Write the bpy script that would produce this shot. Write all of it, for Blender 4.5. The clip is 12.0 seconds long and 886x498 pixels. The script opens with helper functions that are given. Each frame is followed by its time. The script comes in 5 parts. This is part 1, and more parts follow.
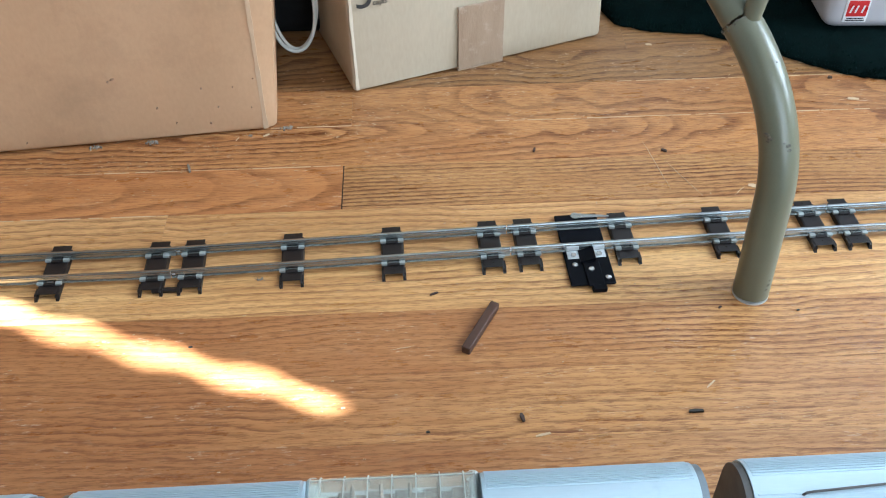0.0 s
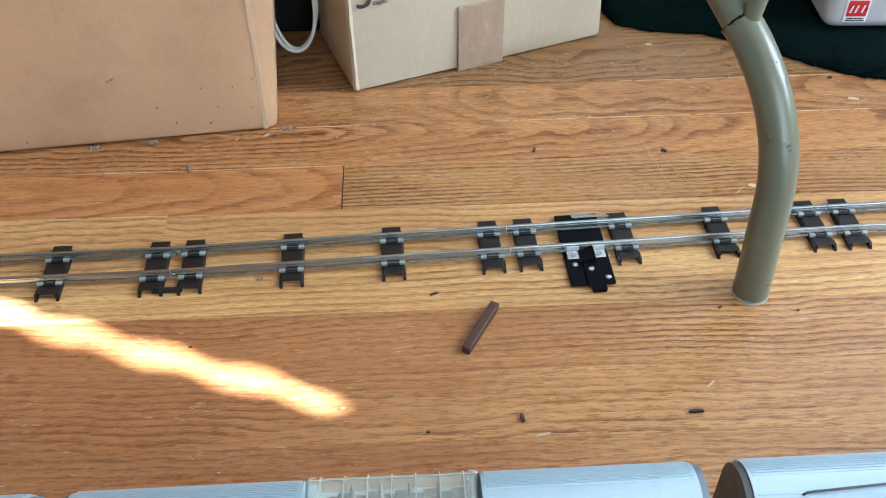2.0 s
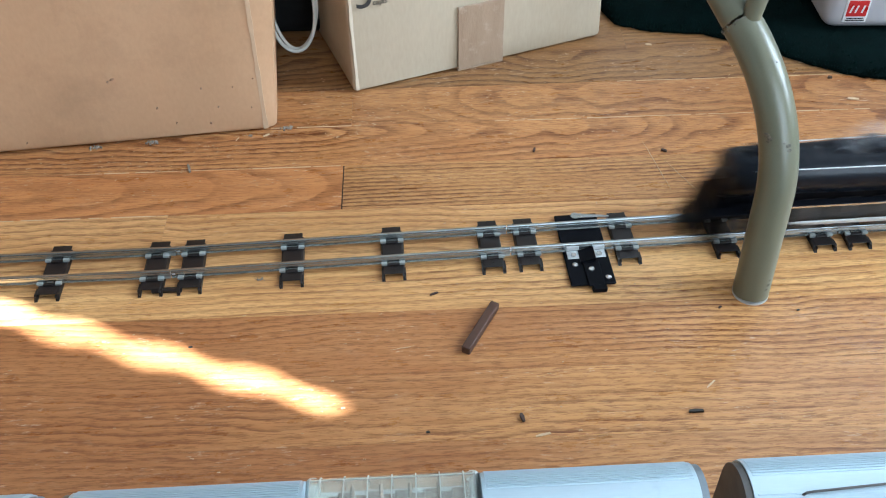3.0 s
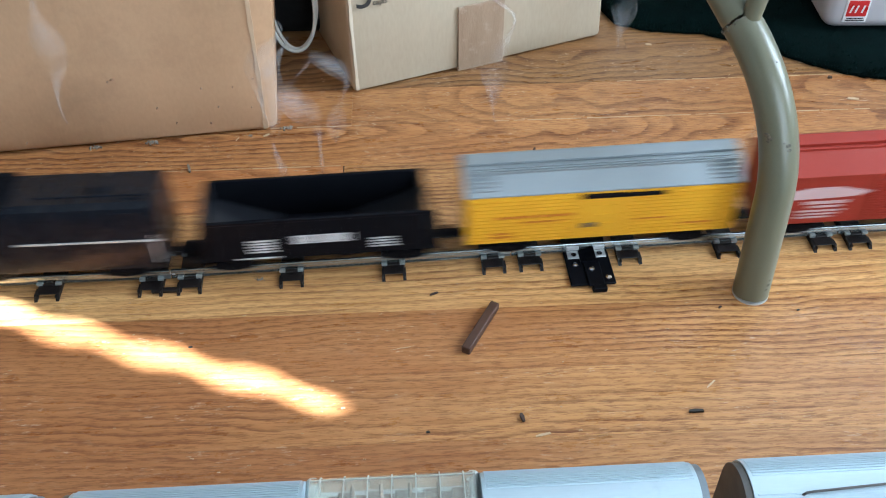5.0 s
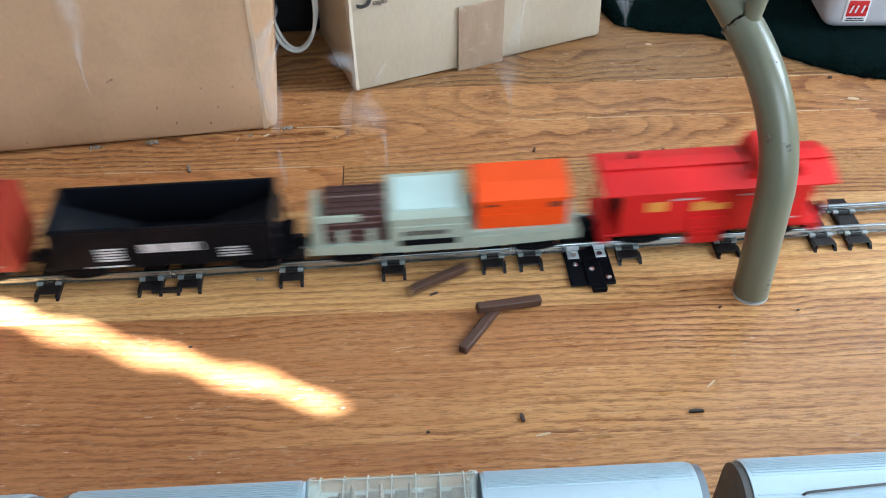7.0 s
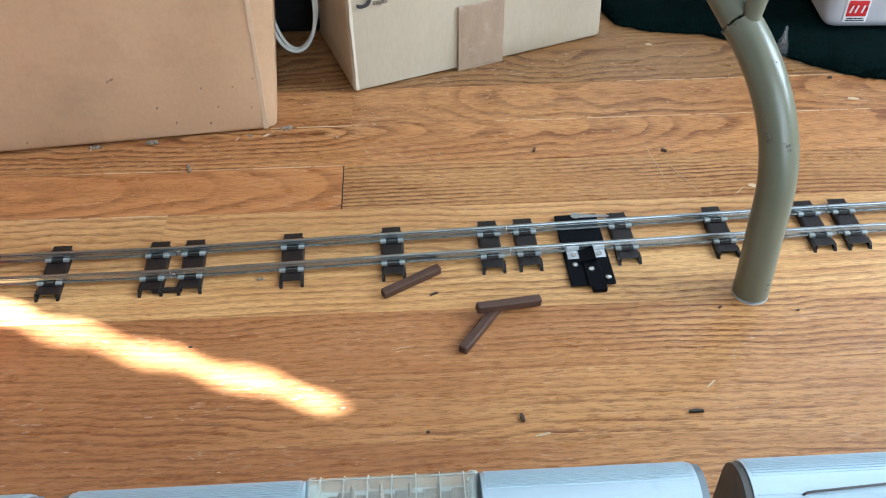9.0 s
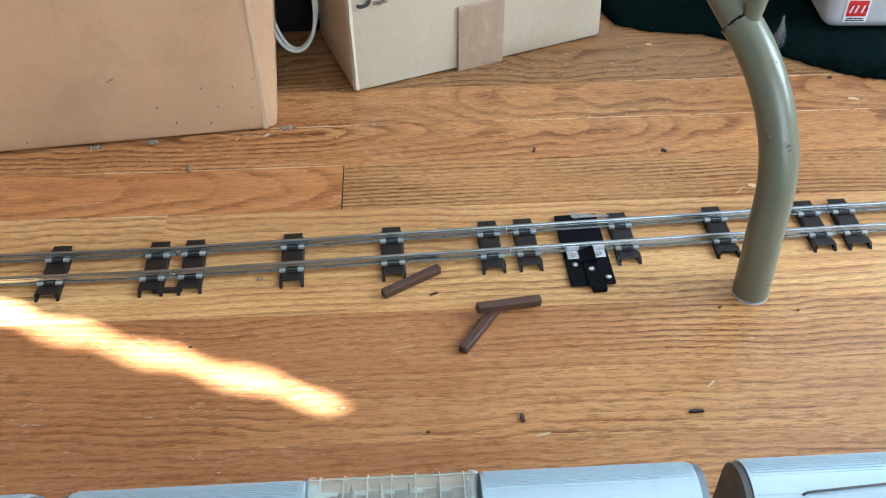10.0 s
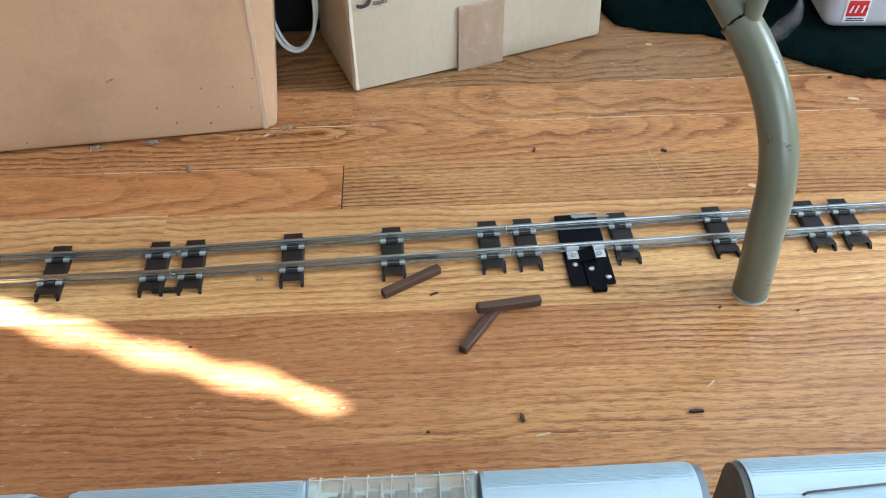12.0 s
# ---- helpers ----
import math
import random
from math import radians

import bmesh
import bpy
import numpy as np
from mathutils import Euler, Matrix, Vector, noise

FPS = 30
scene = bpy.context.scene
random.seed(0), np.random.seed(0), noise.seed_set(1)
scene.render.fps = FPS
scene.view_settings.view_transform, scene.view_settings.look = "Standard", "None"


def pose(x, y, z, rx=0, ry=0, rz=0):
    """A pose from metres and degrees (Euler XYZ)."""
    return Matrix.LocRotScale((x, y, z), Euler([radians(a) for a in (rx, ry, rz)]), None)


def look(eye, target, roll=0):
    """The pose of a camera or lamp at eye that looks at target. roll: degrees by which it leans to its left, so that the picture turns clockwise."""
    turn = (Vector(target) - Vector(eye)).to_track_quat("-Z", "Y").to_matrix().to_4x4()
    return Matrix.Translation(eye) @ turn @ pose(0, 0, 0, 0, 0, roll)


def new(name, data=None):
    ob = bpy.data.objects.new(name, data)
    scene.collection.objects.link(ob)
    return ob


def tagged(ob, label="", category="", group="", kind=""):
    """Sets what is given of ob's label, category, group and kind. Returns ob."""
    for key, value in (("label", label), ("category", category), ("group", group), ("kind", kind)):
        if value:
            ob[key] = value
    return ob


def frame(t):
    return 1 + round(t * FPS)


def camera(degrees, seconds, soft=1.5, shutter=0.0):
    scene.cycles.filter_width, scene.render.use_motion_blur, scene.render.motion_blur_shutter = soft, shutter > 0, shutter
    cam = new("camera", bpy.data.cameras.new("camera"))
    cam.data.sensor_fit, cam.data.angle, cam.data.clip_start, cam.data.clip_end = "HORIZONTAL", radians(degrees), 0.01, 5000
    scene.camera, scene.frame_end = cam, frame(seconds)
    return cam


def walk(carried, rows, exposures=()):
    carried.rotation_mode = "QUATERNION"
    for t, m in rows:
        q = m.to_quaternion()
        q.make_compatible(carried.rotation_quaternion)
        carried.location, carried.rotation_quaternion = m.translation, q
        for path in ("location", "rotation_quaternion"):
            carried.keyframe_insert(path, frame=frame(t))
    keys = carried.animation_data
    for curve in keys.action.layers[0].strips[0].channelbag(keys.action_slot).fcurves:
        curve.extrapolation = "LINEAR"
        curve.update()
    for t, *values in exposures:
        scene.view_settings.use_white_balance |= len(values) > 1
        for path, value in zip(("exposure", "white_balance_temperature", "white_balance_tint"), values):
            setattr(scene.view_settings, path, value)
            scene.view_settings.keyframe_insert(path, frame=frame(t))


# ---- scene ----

# ================= camera =================
cam = camera(50.46, 12.0, soft=1.1, shutter=0.95)
CAM = Matrix(((0.99907824, 0.03631931, -0.02288178, 0.0),
              (-0.04165413, 0.69144279, -0.72122936, 0.0),
              (-0.01037311, 0.72151768, 0.6923183, 0.50086626),
              (0, 0, 0, 1)))
walk(cam, [(0.0, CAM), (12.0, CAM)], exposures=((0.0, 4.05, 5480, 7), (12.0, 4.05, 5480, 7)))

# ================= daylight =================
SUN_DIR = Vector((0.937, -0.35, 0.0)).normalized()
SUN_EL = radians(33)
TO_SUN = (SUN_DIR * math.cos(SUN_EL) + Vector((0, 0, math.sin(SUN_EL)))).normalized()

world = bpy.data.worlds.new("daylight")
scene.world = world
world.use_nodes = True
wn = world.node_tree
sky = wn.nodes.new("ShaderNodeTexSky")
sky.sky_type = "NISHITA"
sky.sun_disc = False
sky.sun_elevation = SUN_EL
sky.sun_rotation = math.atan2(SUN_DIR.x, SUN_DIR.y)
wn.links.new(sky.outputs[0], wn.nodes["Background"].inputs[0])
wn.nodes["Background"].inputs[1].default_value = 0.1

sun_data = bpy.data.lights.new("sun", "SUN")
sun_data.energy, sun_data.angle, sun_data.color = 5.0, radians(0.4), (1.0, 0.99, 0.975)
sun = new("sun", sun_data)
sun.matrix_world = look(TO_SUN * 8, (0, 0, 0))


def window_lamp(name, eye, target, w, h, power, color):
    d = bpy.data.lights.new(name, "AREA")
    d.shape, d.size, d.size_y, d.energy, d.color = "RECTANGLE", w, h, power, color
    ob = new(name, d)
    ob.matrix_world = look(eye, target)
    return ob


window_lamp("window_light_east", (1.69, 0.42, 1.10), (0.0, 0.42, 1.10), 0.80, 1.1, 3.5, (0.87, 0.95, 0.98))
window_lamp("window_light_south", (1.0, -1.44, 0.95), (1.0, 0.0, 0.95), 1.3, 1.5, 2.35, (0.88, 0.96, 1.0))
# added lamp with no known window, for the sheen on the right floor
window_lamp("floor_sheen_lamp", (1.20, 1.69, 1.35), (1.20, 0.0, 1.35), 0.8, 1.1, 0.72, (0.88, 0.95, 1.0))


# ================= materials =================
def nodes_of(name):
    m = bpy.data.materials.new(name)
    m.use_nodes = True
    t = m.node_tree
    return m, t, t.nodes["Principled BSDF"]


def mat(name, c1, c2=None, rough=0.5, metal=0.0, scale=60.0, stretch=(1, 1, 1), bump=0.05, fine=900.0,
        rvar=0.1, coat=0.0, spec=0.5, dirt=None, dirt_amt=0.3, random_tint=0.0):
    """Surface with broad and fine variation of colour, gloss and relief."""
    m, t, b = nodes_of(name)
    c2 = c2 or tuple(v * 0.8 for v in c1)
    N, L = t.nodes.new, t.links.new
    co = N("ShaderNodeTexCoord")
    mp = N("ShaderNodeMapping")
    mp.inputs["Scale"].default_value = stretch
    L(co.outputs["Object"], mp.inputs["Vector"])
    n1 = N("ShaderNodeTexNoise")
    n1.inputs["Scale"].default_value = scale
    n1.inputs["Detail"].default_value = 5
    L(mp.outputs[0], n1.inputs["Vector"])
    n2 = N("ShaderNodeTexNoise")
    n2.inputs["Scale"].default_value = fine
    n2.inputs["Detail"].default_value = 3
    L(mp.outputs[0], n2.inputs["Vector"])
    ramp = N("ShaderNodeValToRGB")
    ramp.color_ramp.elements[0].position, ramp.color_ramp.elements[1].position = 0.3, 0.7
    ramp.color_ramp.elements[0].color = (*c2, 1)
    ramp.color_ramp.elements[1].color = (*c1, 1)
    mixv = N("ShaderNodeMath")
    mixv.operation = "MULTIPLY_ADD"
    L(n2.outputs[0], mixv.inputs[0])
    mixv.inputs[1].default_value = 0.35
    sub = N("ShaderNodeMath")
    sub.operation = "MULTIPLY_ADD"
    L(n1.outputs[0], sub.inputs[0])
    sub.inputs[1].default_value = 0.8
    sub.inputs[2].default_value = -0.07
    L(sub.outputs[0], mixv.inputs[2])
    L(mixv.outputs[0], ramp.inputs[0])
    col = ramp.outputs[0]
    if dirt:
        n3 = N("ShaderNodeTexNoise")
        n3.inputs["Scale"].default_value = scale * 0.6
        n3.inputs["Detail"].default_value = 8
        n3.inputs["Roughness"].default_value = 0.75
        L(co.outputs["Object"], n3.inputs["Vector"])
        r3 = N("ShaderNodeValToRGB")
        r3.color_ramp.elements[0].position, r3.color_ramp.elements[1].position = 0.55, 0.75
        r3.color_ramp.elements[0].color, r3.color_ramp.elements[1].color = (0, 0, 0, 1), (dirt_amt,) * 3 + (1,)
        L(n3.outputs[0], r3.inputs[0])
        mx = N("ShaderNodeMix")
        mx.data_type = "RGBA"
        L(r3.outputs[0], mx.inputs[0])
        L(col, mx.inputs[6])
        mx.inputs[7].default_value = (*dirt, 1)
        col = mx.outputs[2]
    if random_tint:
        oi = N("ShaderNodeObjectInfo")
        hs = N("ShaderNodeHueSaturation")
        mr = N("ShaderNodeMapRange")
        mr.inputs[3].default_value, mr.inputs[4].default_value = 1 - random_tint, 1 + random_tint
        L(oi.outputs["Random"], mr.inputs[0])
        L(mr.outputs[0], hs.inputs["Value"])
        L(col, hs.inputs["Color"])
        col = hs.outputs[0]
    L(col, b.inputs["Base Color"])
    rr = N("ShaderNodeMapRange")
    rr.inputs[3].default_value, rr.inputs[4].default_value = max(0.03, rough - rvar), min(1, rough + rvar)
    L(n1.outputs[0], rr.inputs[0])
    L(rr.outputs[0], b.inputs["Roughness"])
    b.inputs["Metallic"].default_value = metal
    b.inputs["Coat Weight"].default_value = coat
    b.inputs["Coat Roughness"].default_value = 0.12
    b.inputs["Specular IOR Level"].default_value = spec
    if bump:
        bp = N("ShaderNodeBump")
        bp.inputs["Strength"].default_value = bump
        bp.inputs["Distance"].default_value = 0.002
        L(mixv.outputs[0], bp.inputs["Height"])
        L(bp.outputs[0], b.inputs["Normal"])
    return m


def oak_material():
    """Varnished flat-sawn oak: growth rings round a tilted pith, cut by the board's face, with long dark pores."""
    m, t, b = nodes_of("varnished_oak")
    N, L = t.nodes.new, t.links.new
    oi = N("ShaderNodeObjectInfo")
    co = N("ShaderNodeTexCoord")
    sep = N("ShaderNodeSeparateXYZ")
    L(co.outputs["Object"], sep.inputs[0])

    def prop(name):
        n = N("ShaderNodeAttribute")
        n.attribute_type, n.attribute_name = "OBJECT", name
        return n.outputs["Fac"]

    def calc(op, *vals):
        n = N("ShaderNodeMath")
        n.operation = op
        for i, v in enumerate(vals):
            if isinstance(v, (int, float)):
                n.inputs[i].default_value = v
            else:
                L(v, n.inputs[i])
        return n.outputs[0]

    comb = N("ShaderNodeCombineXYZ")
    L(calc("MULTIPLY", oi.outputs["Random"], 37.0), comb.inputs[0])
    L(calc("MULTIPLY", oi.outputs["Random"], 53.0), comb.inputs[2])
    shift = N("ShaderNodeVectorMath")
    shift.operation = "ADD"
    L(co.outputs["Object"], shift.inputs[0])
    L(comb.outputs[0], shift.inputs[1])

    def noise_tex(stretch, scale, detail=4, rough=0.55):
        mp = N("ShaderNodeMapping")
        mp.inputs["Scale"].default_value = stretch
        L(shift.outputs[0], mp.inputs["Vector"])
        n = N("ShaderNodeTexNoise")
        n.inputs["Scale"].default_value, n.inputs["Detail"].default_value, n.inputs["Roughness"].default_value = scale, detail, rough
        L(mp.outputs[0], n.inputs["Vector"])
        return n.outputs[0]

    def ramp(v, p0, p1, c0=0.0, c1=1.0):
        r = N("ShaderNodeMapRange")
        r.interpolation_type = "SMOOTHSTEP"
        r.inputs[1].default_value, r.inputs[2].default_value, r.inputs[3].default_value, r.inputs[4].default_value = p0, p1, c0, c1
        L(v, r.inputs[0])
        return r.outputs[0]

    def mixed(f, a, c, mode="MIX"):
        x = N("ShaderNodeMix")
        x.data_type, x.blend_type = "RGBA", mode
        if isinstance(f, float):
            x.inputs[0].default_value = f
        else:
            L(f, x.inputs[0])
        for slot, v in ((6, a), (7, c)):
            if isinstance(v, tuple):
                x.inputs[slot].default_value = (*v, 1)
            else:
                L(v, x.inputs[slot])
        return x.outputs[2]

    # distance from the pith, which rises or sinks along the board and wanders
    wander = calc("SUBTRACT", noise_tex((1, 0.0, 1), 5.5, 3, 0.5), 0.5)
    depth = calc("MULTIPLY_ADD", sep.outputs[0], prop("slope"), prop("pith_depth"))
    depth = calc("MULTIPLY_ADD", wander, 0.055, depth)
    across = calc("SUBTRACT", sep.outputs[1], prop("pith_y"))
    across = calc("MULTIPLY_ADD", calc("SUBTRACT", noise_tex((1, 4, 1), 3.0, 3, 0.5), 0.5), 0.016, across)
    radius = calc("SQRT", calc("ADD", calc("MULTIPLY", depth, depth), calc("MULTIPLY", across, across)))
    radius = calc("MULTIPLY_ADD", calc("SUBTRACT", noise_tex((7, 34, 1), 4.0, 5, 0.65), 0.5), 0.0030, radius)
    ring = calc("FRACT", calc("DIVIDE", radius, prop("spacing")))
    band = calc("MULTIPLY", ramp(ring, 0.0, 0.10), ramp(ring, 0.12, 0.70, 1.0, 0.0))
    # pores: fine dashes, thick in the early wood of each ring
    dash = ramp(noise_tex((42, 400, 1), 2.0, 4, 0.66), 0.44, 0.58)
    fine = ramp(noise_tex((46, 470, 1), 2.0, 3, 0.62), 0.50, 0.62)
    patchy = ramp(noise_tex((3.0, 22, 1), 1.5, 3), 0.36, 0.60, 0.30, 1.0)
    early = calc("MULTIPLY", band, calc("MULTIPLY_ADD", dash, 0.46, 0.50))
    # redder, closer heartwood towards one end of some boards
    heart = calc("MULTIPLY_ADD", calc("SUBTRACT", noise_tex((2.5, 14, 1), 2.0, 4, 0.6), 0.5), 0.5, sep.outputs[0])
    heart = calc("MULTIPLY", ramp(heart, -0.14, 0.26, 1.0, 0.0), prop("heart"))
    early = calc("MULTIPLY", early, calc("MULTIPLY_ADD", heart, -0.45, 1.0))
    early = calc("MULTIPLY", calc("MULTIPLY", early, patchy), oi.outputs["Alpha"])
    late = calc("MULTIPLY", calc("MULTIPLY", fine, 0.48), oi.outputs["Alpha"])
    grey = calc("MULTIPLY", dash, 0.13)

    broad = noise_tex((2.2, 12, 1), 2.0, 4)
    streak = noise_tex((2.4, 80, 1), 1.6, 5, 0.62)
    base = mixed(ramp(broad, 0.34, 0.66), (0.46, 0.232, 0.086), (0.62, 0.360, 0.150))
    base = mixed(ramp(streak, 0.30, 0.72, 0.0, 0.7), base, (0.68, 0.425, 0.190))
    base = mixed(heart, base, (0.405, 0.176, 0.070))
    base = mixed(early, base, (0.165, 0.062, 0.022))
    base = mixed(late, base, (0.20, 0.078, 0.029))
    base = mixed(grey, base, (0.22, 0.105, 0.045))
    base = mixed(1.0, base, oi.outputs["Color"], "MULTIPLY")
    # varnish rubbed dull, pale scuffs and short scratches, thicker on worn boards
    wear = noise_tex((9, 26, 1), 3.0, 8, 0.75)
    worn = prop("worn")
    base = mixed(calc("MULTIPLY", ramp(wear, 0.56, 0.80, 0.0, 0.40), worn), base, (0.56, 0.40, 0.25))
    fleck = noise_tex((55, 240, 1), 2.0, 4, 0.65)
    base = mixed(calc("MULTIPLY", ramp(fleck, 0.58, 0.70, 0.0, 0.55), calc("MULTIPLY", worn, ramp(noise_tex((6, 14, 1), 2.5, 3), 0.48, 0.62))), base, (0.66, 0.50, 0.36))
    L(base, b.inputs["Base Color"])
    b.inputs["Specular IOR Level"].default_value = 0.4
    L(ramp(wear, 0.3, 0.75, 0.24, 0.50), b.inputs["Roughness"])
    bp = N("ShaderNodeBump")
    bp.inputs["Strength"].default_value, bp.inputs["Distance"].default_value = 0.12, 0.0008
    L(calc("MULTIPLY_ADD", dash, -0.35, wear), bp.inputs["Height"])
    L(bp.outputs[0], b.inputs["Normal"])
    return m


OAK = oak_material()
SEAM = mat("floor_seam_dirt", (0.05, 0.028, 0.015), rough=0.9)
WALL = mat("wall_paint", (0.42, 0.41, 0.385), (0.39, 0.38, 0.355), rough=0.8, scale=4, bump=0.02)
CEIL = mat("ceiling_paint", (0.78, 0.77, 0.74), rough=0.9, scale=3, bump=0.02)
BLIND = mat("blind_fabric", (0.75, 0.74, 0.7), rough=0.9, scale=8)
CURTAIN = mat("curtain_fabric", (0.35, 0.32, 0.28), rough=0.95, scale=20)
FRAME_W = mat("white_gloss_paint", (0.78, 0.77, 0.74), rough=0.4)
CARD_A = mat("brown_cardboard", (0.54, 0.335, 0.19), (0.455, 0.275, 0.148), rough=0.75, scale=9, stretch=(1, 1, 0.5), bump=0.08, fine=350, dirt=(0.27, 0.16, 0.09), dirt_amt=0.45)
CARD_B = mat("pale_cardboard", (0.475, 0.395, 0.285), (0.395, 0.32, 0.225), rough=0.75, scale=12, stretch=(1, 1, 0.25), bump=0.08, fine=400, dirt=(0.38, 0.30, 0.21), dirt_amt=0.35)
TAPE = mat("brown_packing_tape", (0.37, 0.265, 0.18), (0.29, 0.20, 0.13), rough=0.45, scale=90, stretch=(1, 1, 0.2), bump=0.35, dirt=(0.62, 0.52, 0.42), dirt_amt=0.5)
INK = mat("black_print", (0.03, 0.028, 0.026), rough=0.7)
STEEL = mat("tinned_rail_steel", (0.42, 0.45, 0.45), (0.30, 0.32, 0.32), rough=0.27, metal=0.95, scale=30, stretch=(0.2, 1, 1), bump=0.04, dirt=(0.25, 0.22, 0.19), dirt_amt=0.35)
CLIP_GREY = mat("dull_zinc_tab", (0.47, 0.50, 0.49), (0.36, 0.385, 0.38), rough=0.45, metal=0.5)
CLIP = mat("zinc_clip", (0.66, 0.68, 0.69), (0.50, 0.52, 0.53), rough=0.5, metal=0.35)
TIE_BLACK = mat("black_enamel_tie", (0.009, 0.007, 0.007), (0.017, 0.012, 0.011), rough=0.38, spec=0.35, scale=90, bump=0.04)
BLACK_PL = mat("black_plastic", (0.0040, 0.0045, 0.0065), (0.0065, 0.007, 0.0095), rough=0.38, spec=0.05, scale=70, bump=0.03)
# lit copy of the black plastic: lighter and shinier for the slopes' reflected light
BLACK_LIT_SLOPE = mat("black_plastic_lit_slope", (0.006, 0.007, 0.010), (0.010, 0.011, 0.015), rough=0.42, spec=0.4, scale=60, bump=0.03)
BLACK_GL = mat("black_gloss_shell", (0.005, 0.007, 0.011), (0.009, 0.011, 0.016), rough=0.27, spec=0.26, scale=60, bump=0.03)
RIVET = mat("rivet_metal", (0.75, 0.75, 0.74), rough=0.25, metal=1.0)
YELLOW = mat("yellow_plastic", (0.80, 0.43, 0.018), (0.72, 0.37, 0.014), rough=0.42, scale=50, bump=0.02)
SILVER_ROOF = mat("silver_painted_roof", (0.29, 0.325, 0.34), (0.25, 0.28, 0.30), rough=0.42, metal=0.3, scale=50, bump=0.02)
RED_BROWN = mat("oxide_red_plastic", (0.30, 0.030, 0.018), (0.26, 0.025, 0.014), rough=0.42, spec=0.3, scale=50, bump=0.02)
ORANGE = mat("orange_plastic", (0.86, 0.082, 0.004), (0.80, 0.072, 0.004), rough=0.45, spec=0.25, bump=0.02)
TAN = mat("grey_tan_plastic", (0.38, 0.425, 0.345), (0.33, 0.375, 0.30), rough=0.45, bump=0.02)
PALE = mat("pale_grey_roof", (0.50, 0.62, 0.58), (0.45, 0.57, 0.53), rough=0.4, bump=0.02)
SLAT_EDGE = mat("rubbed_slat_edge", (0.20, 0.125, 0.12), (0.14, 0.08, 0.075), rough=0.5, scale=120)
BROWN_LOAD = mat("dark_brown_crate", (0.055, 0.022, 0.020), (0.04, 0.016, 0.014), rough=0.5, scale=80)
RED = mat("bright_red_plastic", (0.66, 0.013, 0.013), (0.58, 0.011, 0.011), rough=0.45, spec=0.3, bump=0.02)
WHITE_INK = mat("white_print", (0.72, 0.70, 0.70), rough=0.6)
PINK_INK = mat("faded_white_print", (0.58, 0.40, 0.40), rough=0.6)
RED_INK = mat("red_print", (0.58, 0.20, 0.015), rough=0.6)
ORANGE_INK_GLOW = mat("orange_print_and_glow", (0.85, 0.33, 0.05), rough=0.6)
TIE_BROWN = mat("brown_rubbery_log", (0.078, 0.034, 0.019), (0.055, 0.024, 0.013), rough=0.6, scale=120, stretch=(0.3, 1, 1), bump=0.08)
OLIVE = mat("olive_enamel_tube", (0.145, 0.147, 0.100), (0.126, 0.126, 0.083), rough=0.33, scale=25, bump=0.03, dirt=(0.08, 0.07, 0.05), dirt_amt=0.25)
SCUFF = mat("dark_scuff", (0.06, 0.055, 0.045), (0.16, 0.15, 0.11), rough=0.7, scale=700)
WELD = mat("scuffed_weld", (0.07, 0.06, 0.05), (0.2, 0.19, 0.15), rough=0.6, scale=300, bump=0.3)
GREEN = mat("dark_green_pile", (0.0022, 0.0085, 0.0080), (0.0008, 0.0035, 0.0035), rough=1.0, spec=0.05, scale=60, bump=0.6, fine=1600)
GREEN_TUFT = mat("green_pile_tuft", (0.0055, 0.0185, 0.0160), (0.0022, 0.0085, 0.0080), rough=1.0, spec=0.05, scale=200)
GREY_CASE = mat("light_grey_case", (0.50, 0.485, 0.50), (0.46, 0.445, 0.46), rough=0.5, scale=30, bump=0.03)
LABEL_W = mat("sticker_white", (0.8, 0.8, 0.8), rough=0.3)
LABEL_R = mat("sticker_red", (0.55, 0.02, 0.02), rough=0.3)
WIRE = mat("white_cable", (0.72, 0.70, 0.64), (0.62, 0.6, 0.54), rough=0.45)
BLACK_BAG = mat("black_fabric", (0.006, 0.0055, 0.0055), (0.010, 0.009, 0.0085), spec=0.1, rough=1.0, scale=80, bump=0.3)
ALU = mat("ribbed_aluminium", (0.48, 0.58, 0.65), (0.41, 0.51, 0.58), rough=0.42, metal=0.4, scale=20, stretch=(0.15, 1, 1), bump=0.04, dirt=(0.22, 0.27, 0.31), dirt_amt=0.4)
DARK_GREY = mat("dark_end_wall", (0.05, 0.048, 0.046), (0.08, 0.075, 0.07), rough=0.5)
END_SHADE_GREY = mat("grey_end_shading", (0.20, 0.235, 0.265), (0.16, 0.19, 0.215), rough=0.4, metal=0.3)
LINT = mat("grey_lint", (0.20, 0.165, 0.13), (0.29, 0.245, 0.20), rough=1.0, scale=400, bump=0.5)
CHIP = mat("dark_wood_chip", (0.07, 0.04, 0.03), rough=0.8)
STRAW = mat("pale_splinter", (0.62, 0.45, 0.28), rough=0.7)
INTERIOR = mat("tan_interior", (0.17, 0.105, 0.065), (0.10, 0.06, 0.036), rough=0.6, scale=90)


def clear_material():
    m, t, b = nodes_of("clear_dome_plastic")
    b.inputs["Base Color"].default_value = (0.86, 0.90, 0.84, 1)
    b.inputs["Transmission Weight"].default_value = 0.9
    b.inputs["Roughness"].default_value = 0.12
    b.inputs["IOR"].default_value = 1.3
    return m


CLEAR = clear_material()


